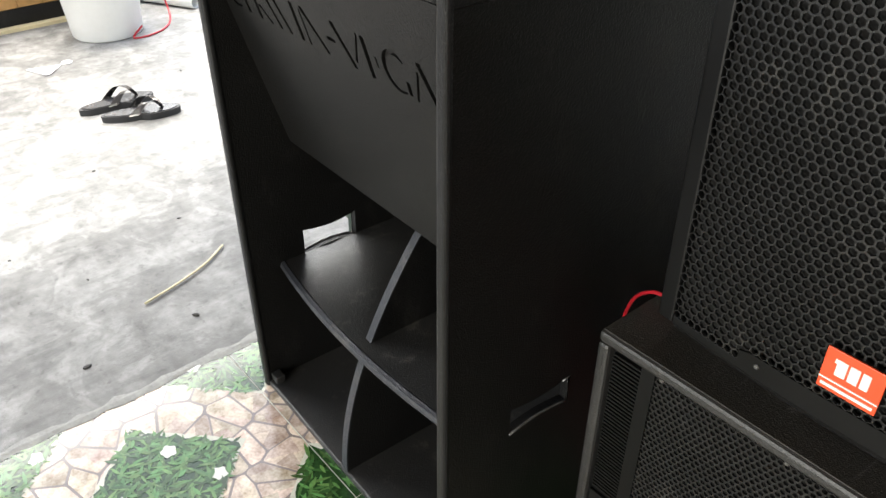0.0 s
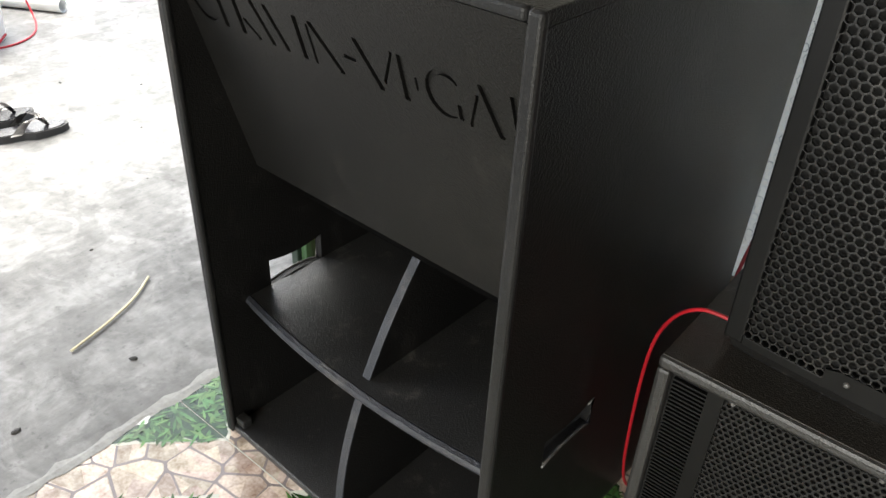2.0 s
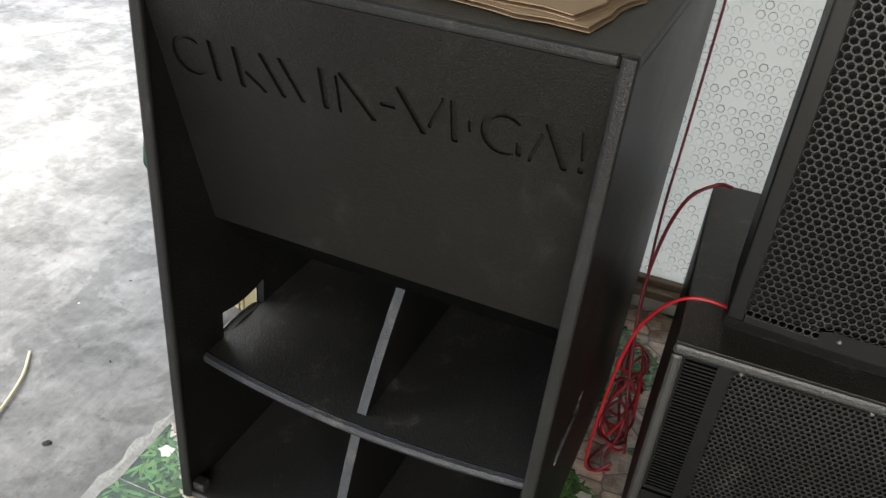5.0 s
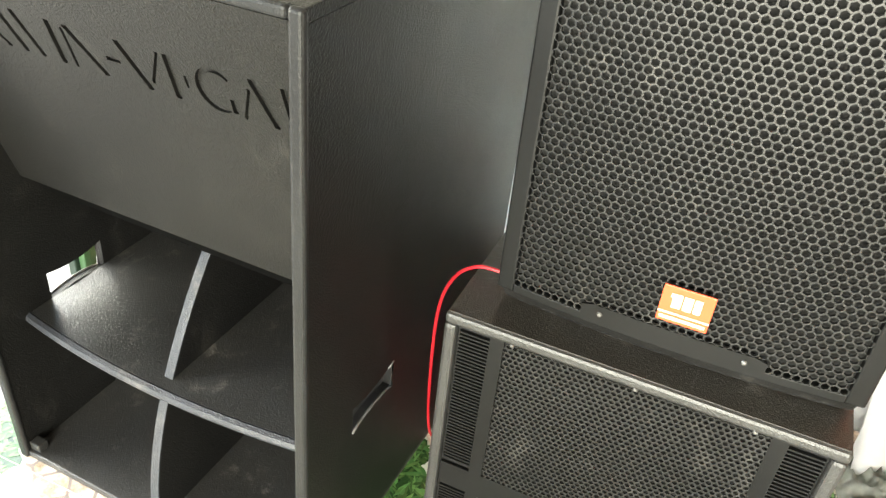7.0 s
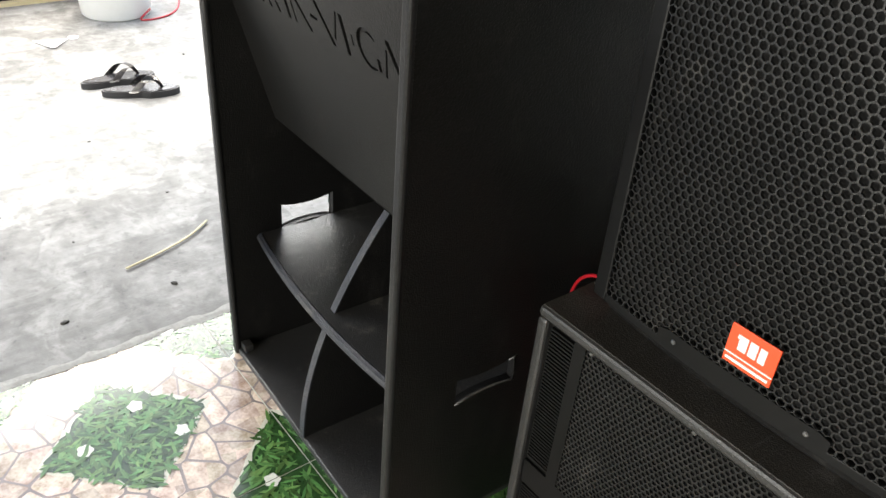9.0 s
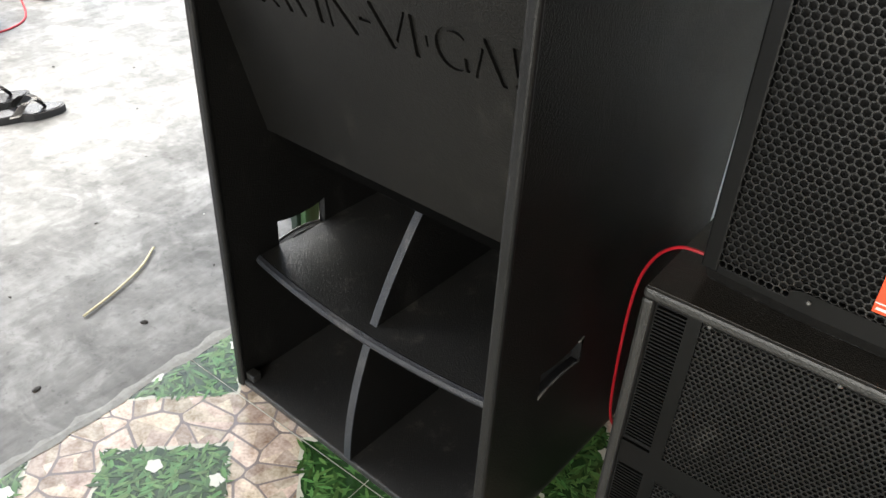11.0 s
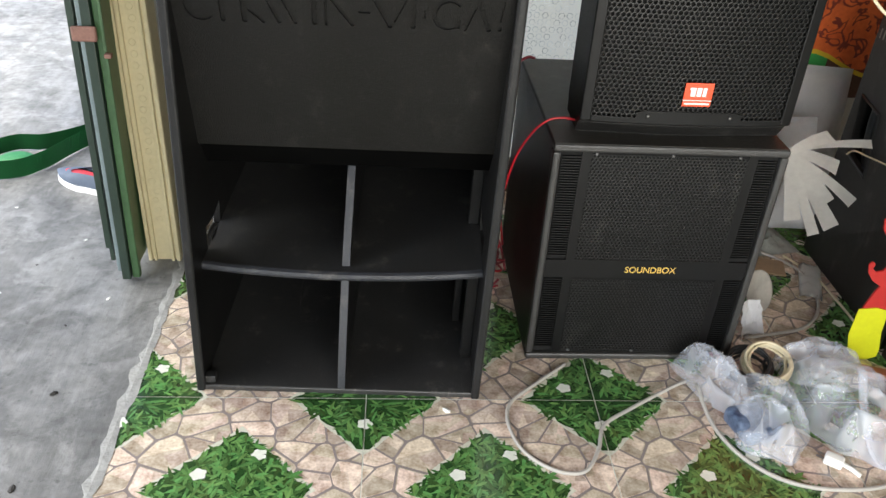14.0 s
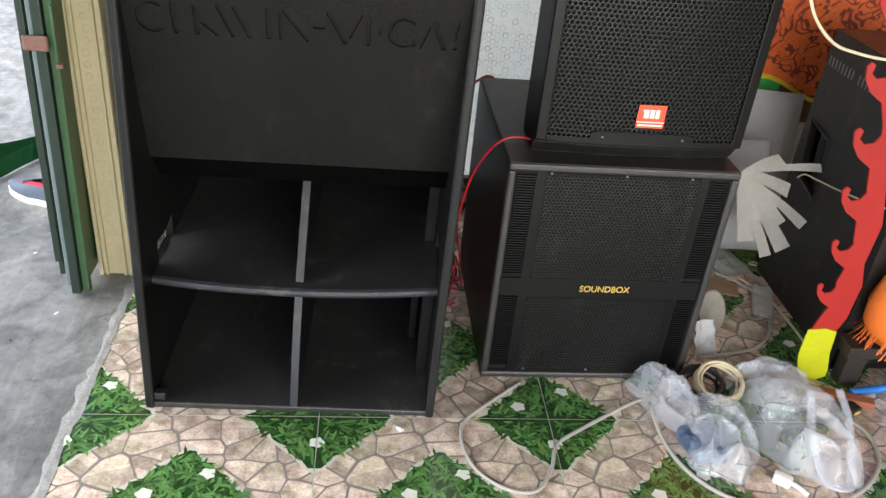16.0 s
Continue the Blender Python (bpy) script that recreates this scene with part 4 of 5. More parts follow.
# ---- plastic bag with cable coil ----
def plastic_bag():
    film = material("clear_film", (0.7, 0.74, 0.83), 0.08, vary=0.05, scale=12, grain=22, bump=0.45, bump_dist=0.012, spec=0.9)
    nt = film.node_tree
    b = nt.nodes["Principled BSDF"]
    tr = nt.nodes.new("ShaderNodeBsdfTransparent")
    mix = nt.nodes.new("ShaderNodeMixShader")
    mix.inputs["Fac"].default_value = 0.33
    nt.links.new(tr.outputs[0], mix.inputs[1])
    nt.links.new(b.outputs[0], mix.inputs[2])
    nt.links.new(mix.outputs[0], nt.nodes["Material Output"].inputs["Surface"])
    bag = thing("plastic_bag", pose(0.34, 0.74, 0.0), "crumpled clear plastic bags lying open on the tiles", "plastic bag")

    def crumple(name, cx, cy, rx, ry, hgt, seed, res=46, turn=0.0):
        bm = bmesh.new()
        grid = []
        for i in range(res):
            row = []
            for j in range(res):
                u, v = -1 + 2 * i / (res - 1), -1 + 2 * j / (res - 1)
                # square to disc
                x, y = u * math.sqrt(1 - v * v / 2), v * math.sqrt(1 - u * u / 2)
                rr = math.hypot(x, y)
                edge = 1 + 0.22 * noise.noise((x * 1.8 + seed, y * 1.8, seed))
                q = Vector((x * 2.1 + seed, y * 2.1, seed * 1.3))
                near, _ = noise.voronoi(q * 0.8)
                small, _ = noise.voronoi(q * 2.3 + Vector((3, 1, 0)))
                ridge = 1 - 1.9 * (near[1] - near[0])
                fine = 1 - 1.5 * (small[1] - small[0])
                z = hgt * (1 - rr ** 4) * (0.46 + 0.5 * ridge + 0.04 * fine)
                row.append(bm.verts.new((cx + rx * x * edge + 0.006 * noise.noise(q * 2), cy + ry * y * edge + 0.006 * noise.noise(q * 2 + Vector((9, 0, 0))), max(0.004 + 0.0012 * fine, z))))
            grid.append(row)
        for i in range(res - 1):
            for j in range(res - 1):
                bm.faces.new((grid[i][j], grid[i + 1][j], grid[i + 1][j + 1], grid[i][j + 1]))
        bmesh.ops.rotate(bm, cent=(cx, cy, 0), matrix=Matrix.Rotation(radians(turn), 3, "Z"), verts=bm.verts[:])
        bmesh.ops.triangulate(bm, faces=bm.faces[:])
        return part(name, bm, film, bag, smooth=True)

    crumple("bag_film", 0.125, -0.03, 0.145, 0.185, 0.13, 3.1, 64, 12)
    crumple("bag_film", -0.11, -0.06, 0.105, 0.14, 0.12, 7.7, 50, -10)
    crumple("bag_film", -0.21, 0.08, 0.06, 0.13, 0.12, 12.4, 44, 25)
    crumple("bag_film", 0.12, 0.15, 0.13, 0.075, 0.10, 15.9, 44, -12)
    # handle loops of the bag
    for pts in ([(0.12, -0.02, 0.15), (0.10, -0.10, 0.10), (0.11, -0.19, 0.02), (0.16, -0.22, 0.012), (0.19, -0.18, 0.02), (0.21, -0.08, 0.10), (0.21, 0.0, 0.14)],):
        part("handle_loop", tube(pts, 0.012, 6, 6, 0.45), film, bag, smooth=True)
    blue = material("blue_packet", (0.03, 0.06, 0.16), 0.4, vary=0.6, scale=22, grain=80, second=(0.2, 0.27, 0.4))
    inner = bmesh.new()
    box(inner, -0.055, 0.055, -0.05, 0.06, 0.004, 0.05, 0.014, 3)
    for v in inner.verts:
        v.co += Vector((0.006 * noise.noise(v.co * 30), 0.006 * noise.noise(v.co * 30 + Vector((5, 0, 0))), 0.0))
    tagged(part("packet", inner, blue, None, "", pose(0.185, 0.655, 0, 0, 0, 15), True), "dark blue packet inside the clear plastic bag", "packet")


plastic_bag()


def coil(cx, cy, z, r, turns, mat, label, seed, tilt):
    rng = random.Random(seed)
    pts = []
    for t in range(turns):
        rt, ox, oy = r * rng.uniform(0.86, 1.08), rng.uniform(-0.006, 0.006), rng.uniform(-0.006, 0.006)
        for i in range(14):
            a = 2 * math.pi * i / 14
            pts.append((ox + rt * math.cos(a), oy + rt * 0.85 * math.sin(a), 0.005 * (t + i / 14) + rng.uniform(-0.002, 0.002)))
    ob = tagged(part("cable_coil", tube(pts, 0.0042, 6, 3), mat, None, "", pose(cx, cy, z, tilt, -6, 30), True), label, "cable coil")
    return ob


coil(0.295, 0.875, 0.03, 0.072, 7, CREAM_CABLE, "coil of cream cable lying on the plastic bag", 5, 18)
coil(0.245, 0.875, 0.014, 0.066, 9, BLACK_PLASTIC, "coil of thin black cable beside the plastic bag", 8, 10)
clip = thing("cable_clip", pose(0.155, 0.925, 0.03, 60, 10, 20), "red plastic cable plug standing beside the coil", "plug")
part("body", lathe([(0.0, 0.0), (0.007, 0.0), (0.008, 0.02), (0.006, 0.036), (0.0, 0.037)], 10), RED, clip, smooth=True)
plug = thing("power_plug", pose(0.345, 0.545, 0.018, 0, 0, -35), "white moulded power plug lying on the tiles", "plug")
part("body", boxed(-0.022, 0.022, -0.014, 0.014, -0.014, 0.014, 0.006, 3), WHITE, plug, smooth=True)
part("strain_relief", tube([(0.02, 0, 0), (0.04, 0, -0.004), (0.065, -0.004, -0.01)], 0.006, 8, 4), WHITE, plug, smooth=True)
for s in (-0.007, 0.007):
    part("pin", boxed(-0.04, -0.021, s - 0.002, s + 0.002, -0.002, 0.002), STEEL, plug)


# ---- banner and papers by the back wall ----
def banner():
    red = material("printed_red_cloth", (0.75, 0.1, 0.02), 0.6, vary=0.25, scale=5, grain=60, second=(0.9, 0.2, 0.04))
    nt = red.node_tree
    b = nt.nodes["Principled BSDF"]
    src = b.inputs["Base Color"].links[0].from_socket
    tc = nt.nodes.new("ShaderNodeTexCoord")
    vor = nt.nodes.new("ShaderNodeTexNoise")
    vor.inputs["Scale"].default_value, vor.inputs["Detail"].default_value, vor.inputs["Distortion"].default_value = 9.0, 1.0, 3.0
    nt.links.new(tc.outputs["Object"], vor.inputs["Vector"])
    ramp = nt.nodes.new("ShaderNodeValToRGB")
    ramp.color_ramp.elements[0].position, ramp.color_ramp.elements[0].color = 0.5, (0, 0, 0, 1)
    ramp.color_ramp.elements[1].position, ramp.color_ramp.elements[1].color = 0.53, (1, 1, 1, 1)
    e = ramp.color_ramp.elements.new(0.60)
    e.color = (1, 1, 1, 1)
    e = ramp.color_ramp.elements.new(0.63)
    e.color = (0, 0, 0, 1)
    nt.links.new(vor.outputs["Fac"], ramp.inputs["Fac"])
    mix = nt.nodes.new("ShaderNodeMixRGB")
    mix.inputs["Color2"].default_value = (0.22, 0.03, 0.015, 1)
    nt.links.new(ramp.outputs["Color"], mix.inputs["Fac"])
    nt.links.new(src, mix.inputs["Color1"])
    nt.links.new(mix.outputs["Color"], b.inputs["Base Color"])
    yellow = material("printed_yellow_cloth", (0.75, 0.55, 0.03), 0.6, vary=0.1, scale=8, grain=60)
    green = material("printed_green_cloth", (0.06, 0.5, 0.12), 0.6, vary=0.2, scale=8, grain=60)
    brown = material("printed_brown_cloth", (0.12, 0.05, 0.03), 0.6, vary=0.2, scale=8, grain=60)
    ban = thing("banner", pose(0, 1.955, 0), "hanging red and orange printed cloth banner with coloured border", "banner")

    def wave(x):
        return 0.565 - 0.09 * (0.5 - 0.5 * math.cos(min(max((x - 0.72) / 0.26, 0), 1) * math.pi)) - 0.05 * max(0, x - 0.98)

    xs = [0.45 + 0.05 * k for k in range(29)]
    part("red_field", prism([(x, wave(x) + 0.012) for x in xs] + [(1.85, 1.9), (0.45, 1.9)], "y", -0.004, 0.0), red, ban)
    part("yellow_edge", prism([(x, wave(x)) for x in xs] + [(x, wave(x) + 0.016) for x in reversed(xs)], "y", -0.006, -0.0045), yellow, ban, "yellow printed edge")
    part("green_border", prism([(x, wave(x)) for x in xs[:8]] + [(x, wave(x) - 0.09) for x in reversed(xs[:8])], "y", -0.0035, -0.001), green, ban, "green printed border")
    part("brown_border", prism([(x, wave(x)) for x in xs[7:]] + [(x, 0.4) for x in reversed(xs[7:])], "y", -0.003, -0.001), brown, ban, "brown printed border")


banner()

PAPER = material("white_paper", (0.82, 0.82, 0.84), 0.7, vary=0.06, scale=6, grain=60, bump=0.1)
PAPER_GREY = material("worn_paper_strip", (0.78, 0.76, 0.72), 0.75, vary=0.12, scale=9, grain=60, bump=0.1)


def curled_sheet(w, h, bend, res=12):
    bm = bmesh.new()
    g = [[bm.verts.new((w * (i / res - 0.5), bend * math.sin(math.pi * i / res) + 0.3 * bend * (j / res) ** 2, h * j / res)) for j in range(res + 1)] for i in range(res + 1)]
    for i in range(res):
        for j in range(res):
            bm.faces.new((g[i][j], g[i + 1][j], g[i + 1][j + 1], g[i][j + 1]))
    bmesh.ops.solidify(bm, geom=bm.faces[:], thickness=0.0012)
    return bm


for x, y, w, h, lean, yaw, roll in ((0.61, 1.66, 0.42, 0.56, -14, 10, 6), (0.57, 1.60, 0.30, 0.40, -10, -6, -8), (0.46, 1.72, 0.30, 0.66, -9, 0, 0)):
    tagged(part("paper_sheet", curled_sheet(w, h, 0.03), PAPER, None, "", pose(x, y, 0.03, lean, roll, yaw), True), "large white paper sheet leaning behind the subwoofer", "paper", "leaning paper sheets")

fan = thing("paper_fan", pose(0.49, 1.46, 0.41, 0, 0, -20), "bundle of splayed worn paper strips behind the subwoofer", "paper strips")
for k, (ang, L, w) in enumerate(((24, 0.24, 0.03), (2, 0.15, 0.05), (-24, 0.245, 0.036), (-38, 0.19, 0.06), (-46, 0.27, 0.05), (-58, 0.27, 0.036), (-70, 0.2, 0.05), (48, 0.15, 0.05))):
    bm = bmesh.new()
    a = radians(ang)
    d, n = Vector((math.cos(a), 0, math.sin(a))), Vector((-math.sin(a), 0, math.cos(a)))
    prev = None
    for i in range(9):
        s = i / 8
        o = d * (L * s) + Vector((0, -0.004 * k - 0.05 * s * s + 0.02 * s, -0.02 * s * s))
        ww = w * (0.45 + 0.55 * s)
        row = [bm.verts.new(o - n * ww / 2), bm.verts.new(o + n * ww / 2)]
        if prev:
            bm.faces.new((prev[0], row[0], row[1], prev[1]))
        prev = row
    bmesh.ops.solidify(bm, geom=bm.faces[:], thickness=0.0015)
    part("strip", bm, PAPER_GREY, fan)


# ---- standing black cabinet with chalk marks ----
def standing_cabinet():
    sp = thing("standing_speaker", pose(0.70, 1.0, 0.0), "tall black wooden loudspeaker box with recessed handle and chalk marks", "loudspeaker")
    W, D, H = 0.46, 0.545, 0.865
    hole = [(0.355, 0.375), (0.475, 0.40), (0.505, 0.585), (0.395, 0.565)]
    part("side_panel", prism([(0, 0), (D, 0), (D, H), (0, H)], "x", 0.0, 0.018, [hole]), BLACK_WORN, sp)
    part("body", boxed(0.09, W, 0, D, 0.0, H), BLACK_WORN, sp)
    part("top_panel", boxed(0.018, 0.09, 0, D, H - 0.018, H), BLACK_WORN, sp)
    part("front_rail", boxed(0.018, 0.09, 0, 0.018, 0, H - 0.018), BLACK_WORN, sp)
    part("back_rail", boxed(0.018, 0.09, D - 0.018, D, 0, H - 0.018), BLACK_WORN, sp)
    rim = tube([(-0.002, y, z) for y, z in hole + hole[:1]], 0.006, 6, 1)
    part("handle_rim", rim, BLACK_PLASTIC, sp, "black plastic handle rim")
    part("handle_grip", tube([(0.03, 0.395, 0.37), (0.02, 0.42, 0.43), (0.02, 0.44, 0.5), (0.03, 0.46, 0.59)], 0.014, 8, 5), BLACK_PLASTIC, sp, smooth=True)
    chalk = material("white_chalk", (0.26, 0.26, 0.25), 0.9, vary=0.3, scale=60, grain=300)
    for k in range(15):
        if k == 8:
            continue
        y = 0.525 - k * 0.0195
        part("chalk_bar", boxed(-0.0008, 0.0002, y - 0.0028, y + 0.0028, 0.757, 0.786), chalk, sp, "plain chalk bar")


standing_cabinet()


# ---- flame cut-out, orange raffia, hose and plinth ----
def flame():
    red = material("red_foam_sheet", (0.37, 0.013, 0.011), 0.55, vary=0.12, scale=6, grain=80, bump=0.08)
    yel = material("yellow_foam_sheet", (0.5, 0.52, 0.006), 0.55, vary=0.12, scale=6, grain=80, bump=0.08)
    th = thing("flame_cutout", pose(0, 0.95, 0), "tall red foam flame cut-out with a yellow foot", "cut-out decoration")

    def hook(x, z, s):
        # a curled tongue of flame on the left edge, going up
        return [(x, z), (x - 0.034 * s, z + 0.022 * s), (x - 0.055 * s, z + 0.05 * s), (x - 0.062 * s, z + 0.078 * s), (x - 0.054 * s, z + 0.088 * s), (x - 0.044 * s, z + 0.082 * s), (x - 0.046 * s, z + 0.064 * s), (x - 0.032 * s, z + 0.052 * s), (x - 0.012 * s, z + 0.056 * s), (x - 0.002 * s, z + 0.074 * s), (x - 0.008 * s, z + 0.094 * s)]

    left = [(0.556, 0.16), (0.566, 0.20), (0.578, 0.24)]
    for x, z, s in ((0.585, 0.255, 0.9), (0.585, 0.385, 1.0), (0.565, 0.53, 1.1), (0.545, 0.68, 1.2), (0.51, 0.85, 1.1), (0.48, 1.02, 1.1)):
        left += hook(x, z, s)
    right = [(0.46, 1.22), (0.52, 1.10), (0.545, 0.94), (0.60, 0.80), (0.612, 0.70), (0.61, 0.62), (0.64, 0.52), (0.635, 0.40), (0.655, 0.33), (0.65, 0.22), (0.625, 0.15)]
    part("flame", prism(left + right, "y", -0.003, 0.003), red, th, "red foam flame")
    foot = [(0.548, 0.18), (0.60, 0.185), (0.635, 0.175), (0.64, 0.10), (0.655, 0.04), (0.655, 0.012), (0.63, 0.001), (0.60, 0.001), (0.565, 0.03), (0.548, 0.09), (0.548, 0.14)]
    part("foot", prism(foot, "y", -0.0065, -0.0035), yel, th, "bright yellow foam foot")


flame()

PLANK = material("dark_plank", (0.02, 0.014, 0.011), 0.6, vary=0.35, scale=5, grain=60)
stand = thing("plank_stand", pose(0.665, 0.90, 0.0), "dark wooden plank on low blocks standing on the tiles", "plank")
part("plank", boxed(0.0, 0.635, 0.0, 0.075, 0.112, 0.15, 0.004), PLANK, stand)
for x in (0.02, 0.28, 0.55):
    part("block", boxed(x, x + 0.06, 0.02, 0.065, 0.0, 0.1115, 0.003), PLANK, stand)


def raffia():
    th = thing("orange_bundle", pose(0.80, 0.93, 0.15), "bright orange cloth bundle with a raffia fringe on a plank", "cloth bundle")
    cloth = material("orange_cloth", (0.9, 0.2, 0.03), 0.6, vary=0.15, scale=9, grain=120)
    part("cloth", lathe([(0.0, 0.02), (0.075, 0.02), (0.095, 0.06), (0.10, 0.12), (0.085, 0.19), (0.06, 0.25), (0.03, 0.29), (0.0, 0.3)], 24), cloth, th, smooth=True)
    rng = random.Random(6)
    bm = bmesh.new()
    for k in range(160):
        a = rng.uniform(0, 2 * math.pi)
        r0, r1 = 0.085, rng.uniform(0.085, 0.115)
        p = Vector((r0 * math.cos(a), r0 * math.sin(a), 0.05))
        q = Vector((r1 * math.cos(a + rng.uniform(-0.4, 0.4)), r1 * math.sin(a), rng.uniform(0.001, 0.02)))
        w = Vector((-math.sin(a), math.cos(a), 0)) * 0.0012
        bm.faces.new([bm.verts.new(p - w), bm.verts.new(p + w), bm.verts.new(q + w), bm.verts.new(q - w)])
    fr = part("fringe", bm, cloth, th, "frayed orange raffia fringe")
    fr["kind"] = "stuff"


raffia()
BLUE = material("blue_rubber", (0.02, 0.16, 0.5), 0.4, vary=0.12, scale=12, grain=80, bump=0.05)
cable([(0.70, 0.875, 0.013), (0.76, 0.885, 0.014), (0.81, 0.88, 0.03), (0.825, 0.85, 0.1), (0.81, 0.83, 0.2), (0.84, 0.82, 0.3), (0.92, 0.82, 0.36)], 0.012, BLUE, "bright blue rubber hose standing on the tiles", "hose", "hose")
can = thing("white_can", pose(0.93, 0.80, 0.0), "white plastic canister standing on the tiles", "canister")
part("body", lathe([(0.0, 0.0), (0.07, 0.0), (0.078, 0.01), (0.078, 0.16), (0.06, 0.19), (0.03, 0.2), (0.0, 0.2)], 28), WHITE, can, smooth=True)

# ---- small litter beside the subwoofer ----
dish = thing("metal_dish", pose(0.375, 1.19, 0.062, 62, 0, 35), "grey metal dish leaning against the subwoofer", "dish")
part("bowl", lathe([(0.0, 0.0), (0.04, 0.002), (0.062, 0.014), (0.066, 0.016), (0.066, 0.019), (0.06, 0.018), (0.038, 0.006), (0.0, 0.004)], 28), material("dull_dish", (0.4, 0.38, 0.34), 0.4, metal=0.3, vary=0.2, scale=15, grain=90), dish, smooth=True)
bm = curled_sheet(0.075, 0.11, 0.02, 8)
for v in bm.verts:
    v.co.y += 0.012 * noise.noise(v.co * 40)
tagged(part("crumpled_paper", bm, PAPER, None, "", pose(0.325, 1.03, 0.004, -20, 0, 20), False), "crumpled white paper slip leaning by the subwoofer", "paper")
box_b = thing("tape_roll", pose(0.655, 0.80, 0.0, 0, 0, 25), "small black case with yellow mark on the tiles", "small case")
part("body", boxed(-0.03, 0.03, -0.02, 0.02, 0.0, 0.028, 0.008, 3), BLACK_PLASTIC, box_b, smooth=True)
part("mark", boxed(-0.005, 0.018, -0.0208, -0.0195, 0.012, 0.022), GOLD, box_b, "yellow mark")
BRICKRED = material("red_brown_board", (0.3, 0.1, 0.05), 0.7, vary=0.3, scale=9, grain=70)
tagged(part("board_scrap", boxed(-0.09, 0.09, -0.016, 0.016, 0.0, 0.02, 0.003), BRICKRED, None, "", pose(0.66, 0.86, 0.0, 0, 0, -20)), "red-brown wooden board scrap on the tiles", "board")
CARD = material("brown_cardboard", (0.3, 0.21, 0.13), 0.8, vary=0.2, scale=7, grain=90, bump=0.2)
tagged(part("cardboard_scrap", boxed(-0.075, 0.075, -0.045, 0.045, 0.0, 0.006, 0.001), CARD, None, "", pose(0.50, 1.42, 0.0, 0, 0, -15)), "flat brown cardboard scrap on the tiles", "cardboard")
rag = bmesh.new()
g = [[rag.verts.new((0.035 * (i - 3) / 3, 0.10 * (j - 8) / 8, 0.012 + 0.012 * noise.noise((i * 0.7, j * 0.5, 3)) - 0.010 * ((i - 3) / 3) ** 2)) for j in range(17)] for i in range(7)]
for i in range(6):
    for j in range(16):
        rag.faces.new((g[i][j], g[i + 1][j], g[i + 1][j + 1], g[i][j + 1]))
bmesh.ops.solidify(rag, geom=rag.faces[:], thickness=0.002)
tagged(part("white_rag", rag, WHITE, None, "", pose(0.625, 1.32, 0.004, 0, 0, -22), True), "twisted white plastic strip on the tiles", "plastic strip")
GREYBAG = material("grey_dusty_film", (0.25, 0.27, 0.25), 0.5, vary=0.4, scale=12, grain=60)
heap = bmesh.new()
n = 24
g = [[heap.verts.new((0.13 * (2 * i / n - 1), 0.12 * (2 * j / n - 1), max(0.003, 0.06 * (1 - (2 * i / n - 1) ** 2) * (1 - (2 * j / n - 1) ** 2) * (1.0 - 1.6 * abs(noise.noise((i * 0.3, j * 0.3, 1.0))))))) for j in range(n + 1)] for i in range(n + 1)]
for i in range(n):
    for j in range(n):
        heap.faces.new((g[i][j], g[i + 1][j], g[i + 1][j + 1], g[i][j + 1]))
tagged(part("plastic_wrap", heap, GREYBAG, None, "", pose(0.52, 1.60, 0.0, 0, 0, 12), True), "dusty grey plastic film heap under the papers", "plastic film")


# ---- cardboard on the bass cabinet ----
def cardboard():
    th = thing("cardboard_sheets", pose(-0.80, 1.055, 1.1402, 0, 0, -6), "torn corrugated cardboard sheets lying on the bass cabinet", "cardboard")
    for k, (dx, dy, dz) in enumerate(((0.0, 0.0, 0.0), (-0.02, 0.02, 0.0062))):
        rng = random.Random(30 + k)
        out = []
        for a, b in (((-0.26, -0.225), (0.27, -0.225)), ((0.27, -0.225), (0.30, 0.22)), ((0.30, 0.22), (-0.26, 0.22)), ((-0.26, 0.22), (-0.26, -0.225))):
            for i in range(12):
                t = i / 12
                out.append((a[0] + (b[0] - a[0]) * t + rng.uniform(-0.006, 0.006) + dx, a[1] + (b[1] - a[1]) * t + rng.uniform(-0.006, 0.006) + dy))
        sheet = part("sheet", prism(out, "z", dz, dz + 0.0012), CARD, th)
        part("sheet", prism([(x * 0.985, y * 0.985) for x, y in out], "z", dz + 0.0046, dz + 0.0058), CARD, th)
        bm = bmesh.new()
        prev = None
        for i in range(160):
            x = -0.25 + 0.5 * i / 159 + dx
            z = dz + 0.0029 + 0.0016 * math.sin(i * 1.6)
            row = [bm.verts.new((x, -0.217 + dy, z)), bm.verts.new((x, 0.21 + dy, z))]
            if prev:
                bm.faces.new((prev[0], row[0], row[1], prev[1]))
            prev = row
        part("flute", bm, CARD, th)


cardboard()


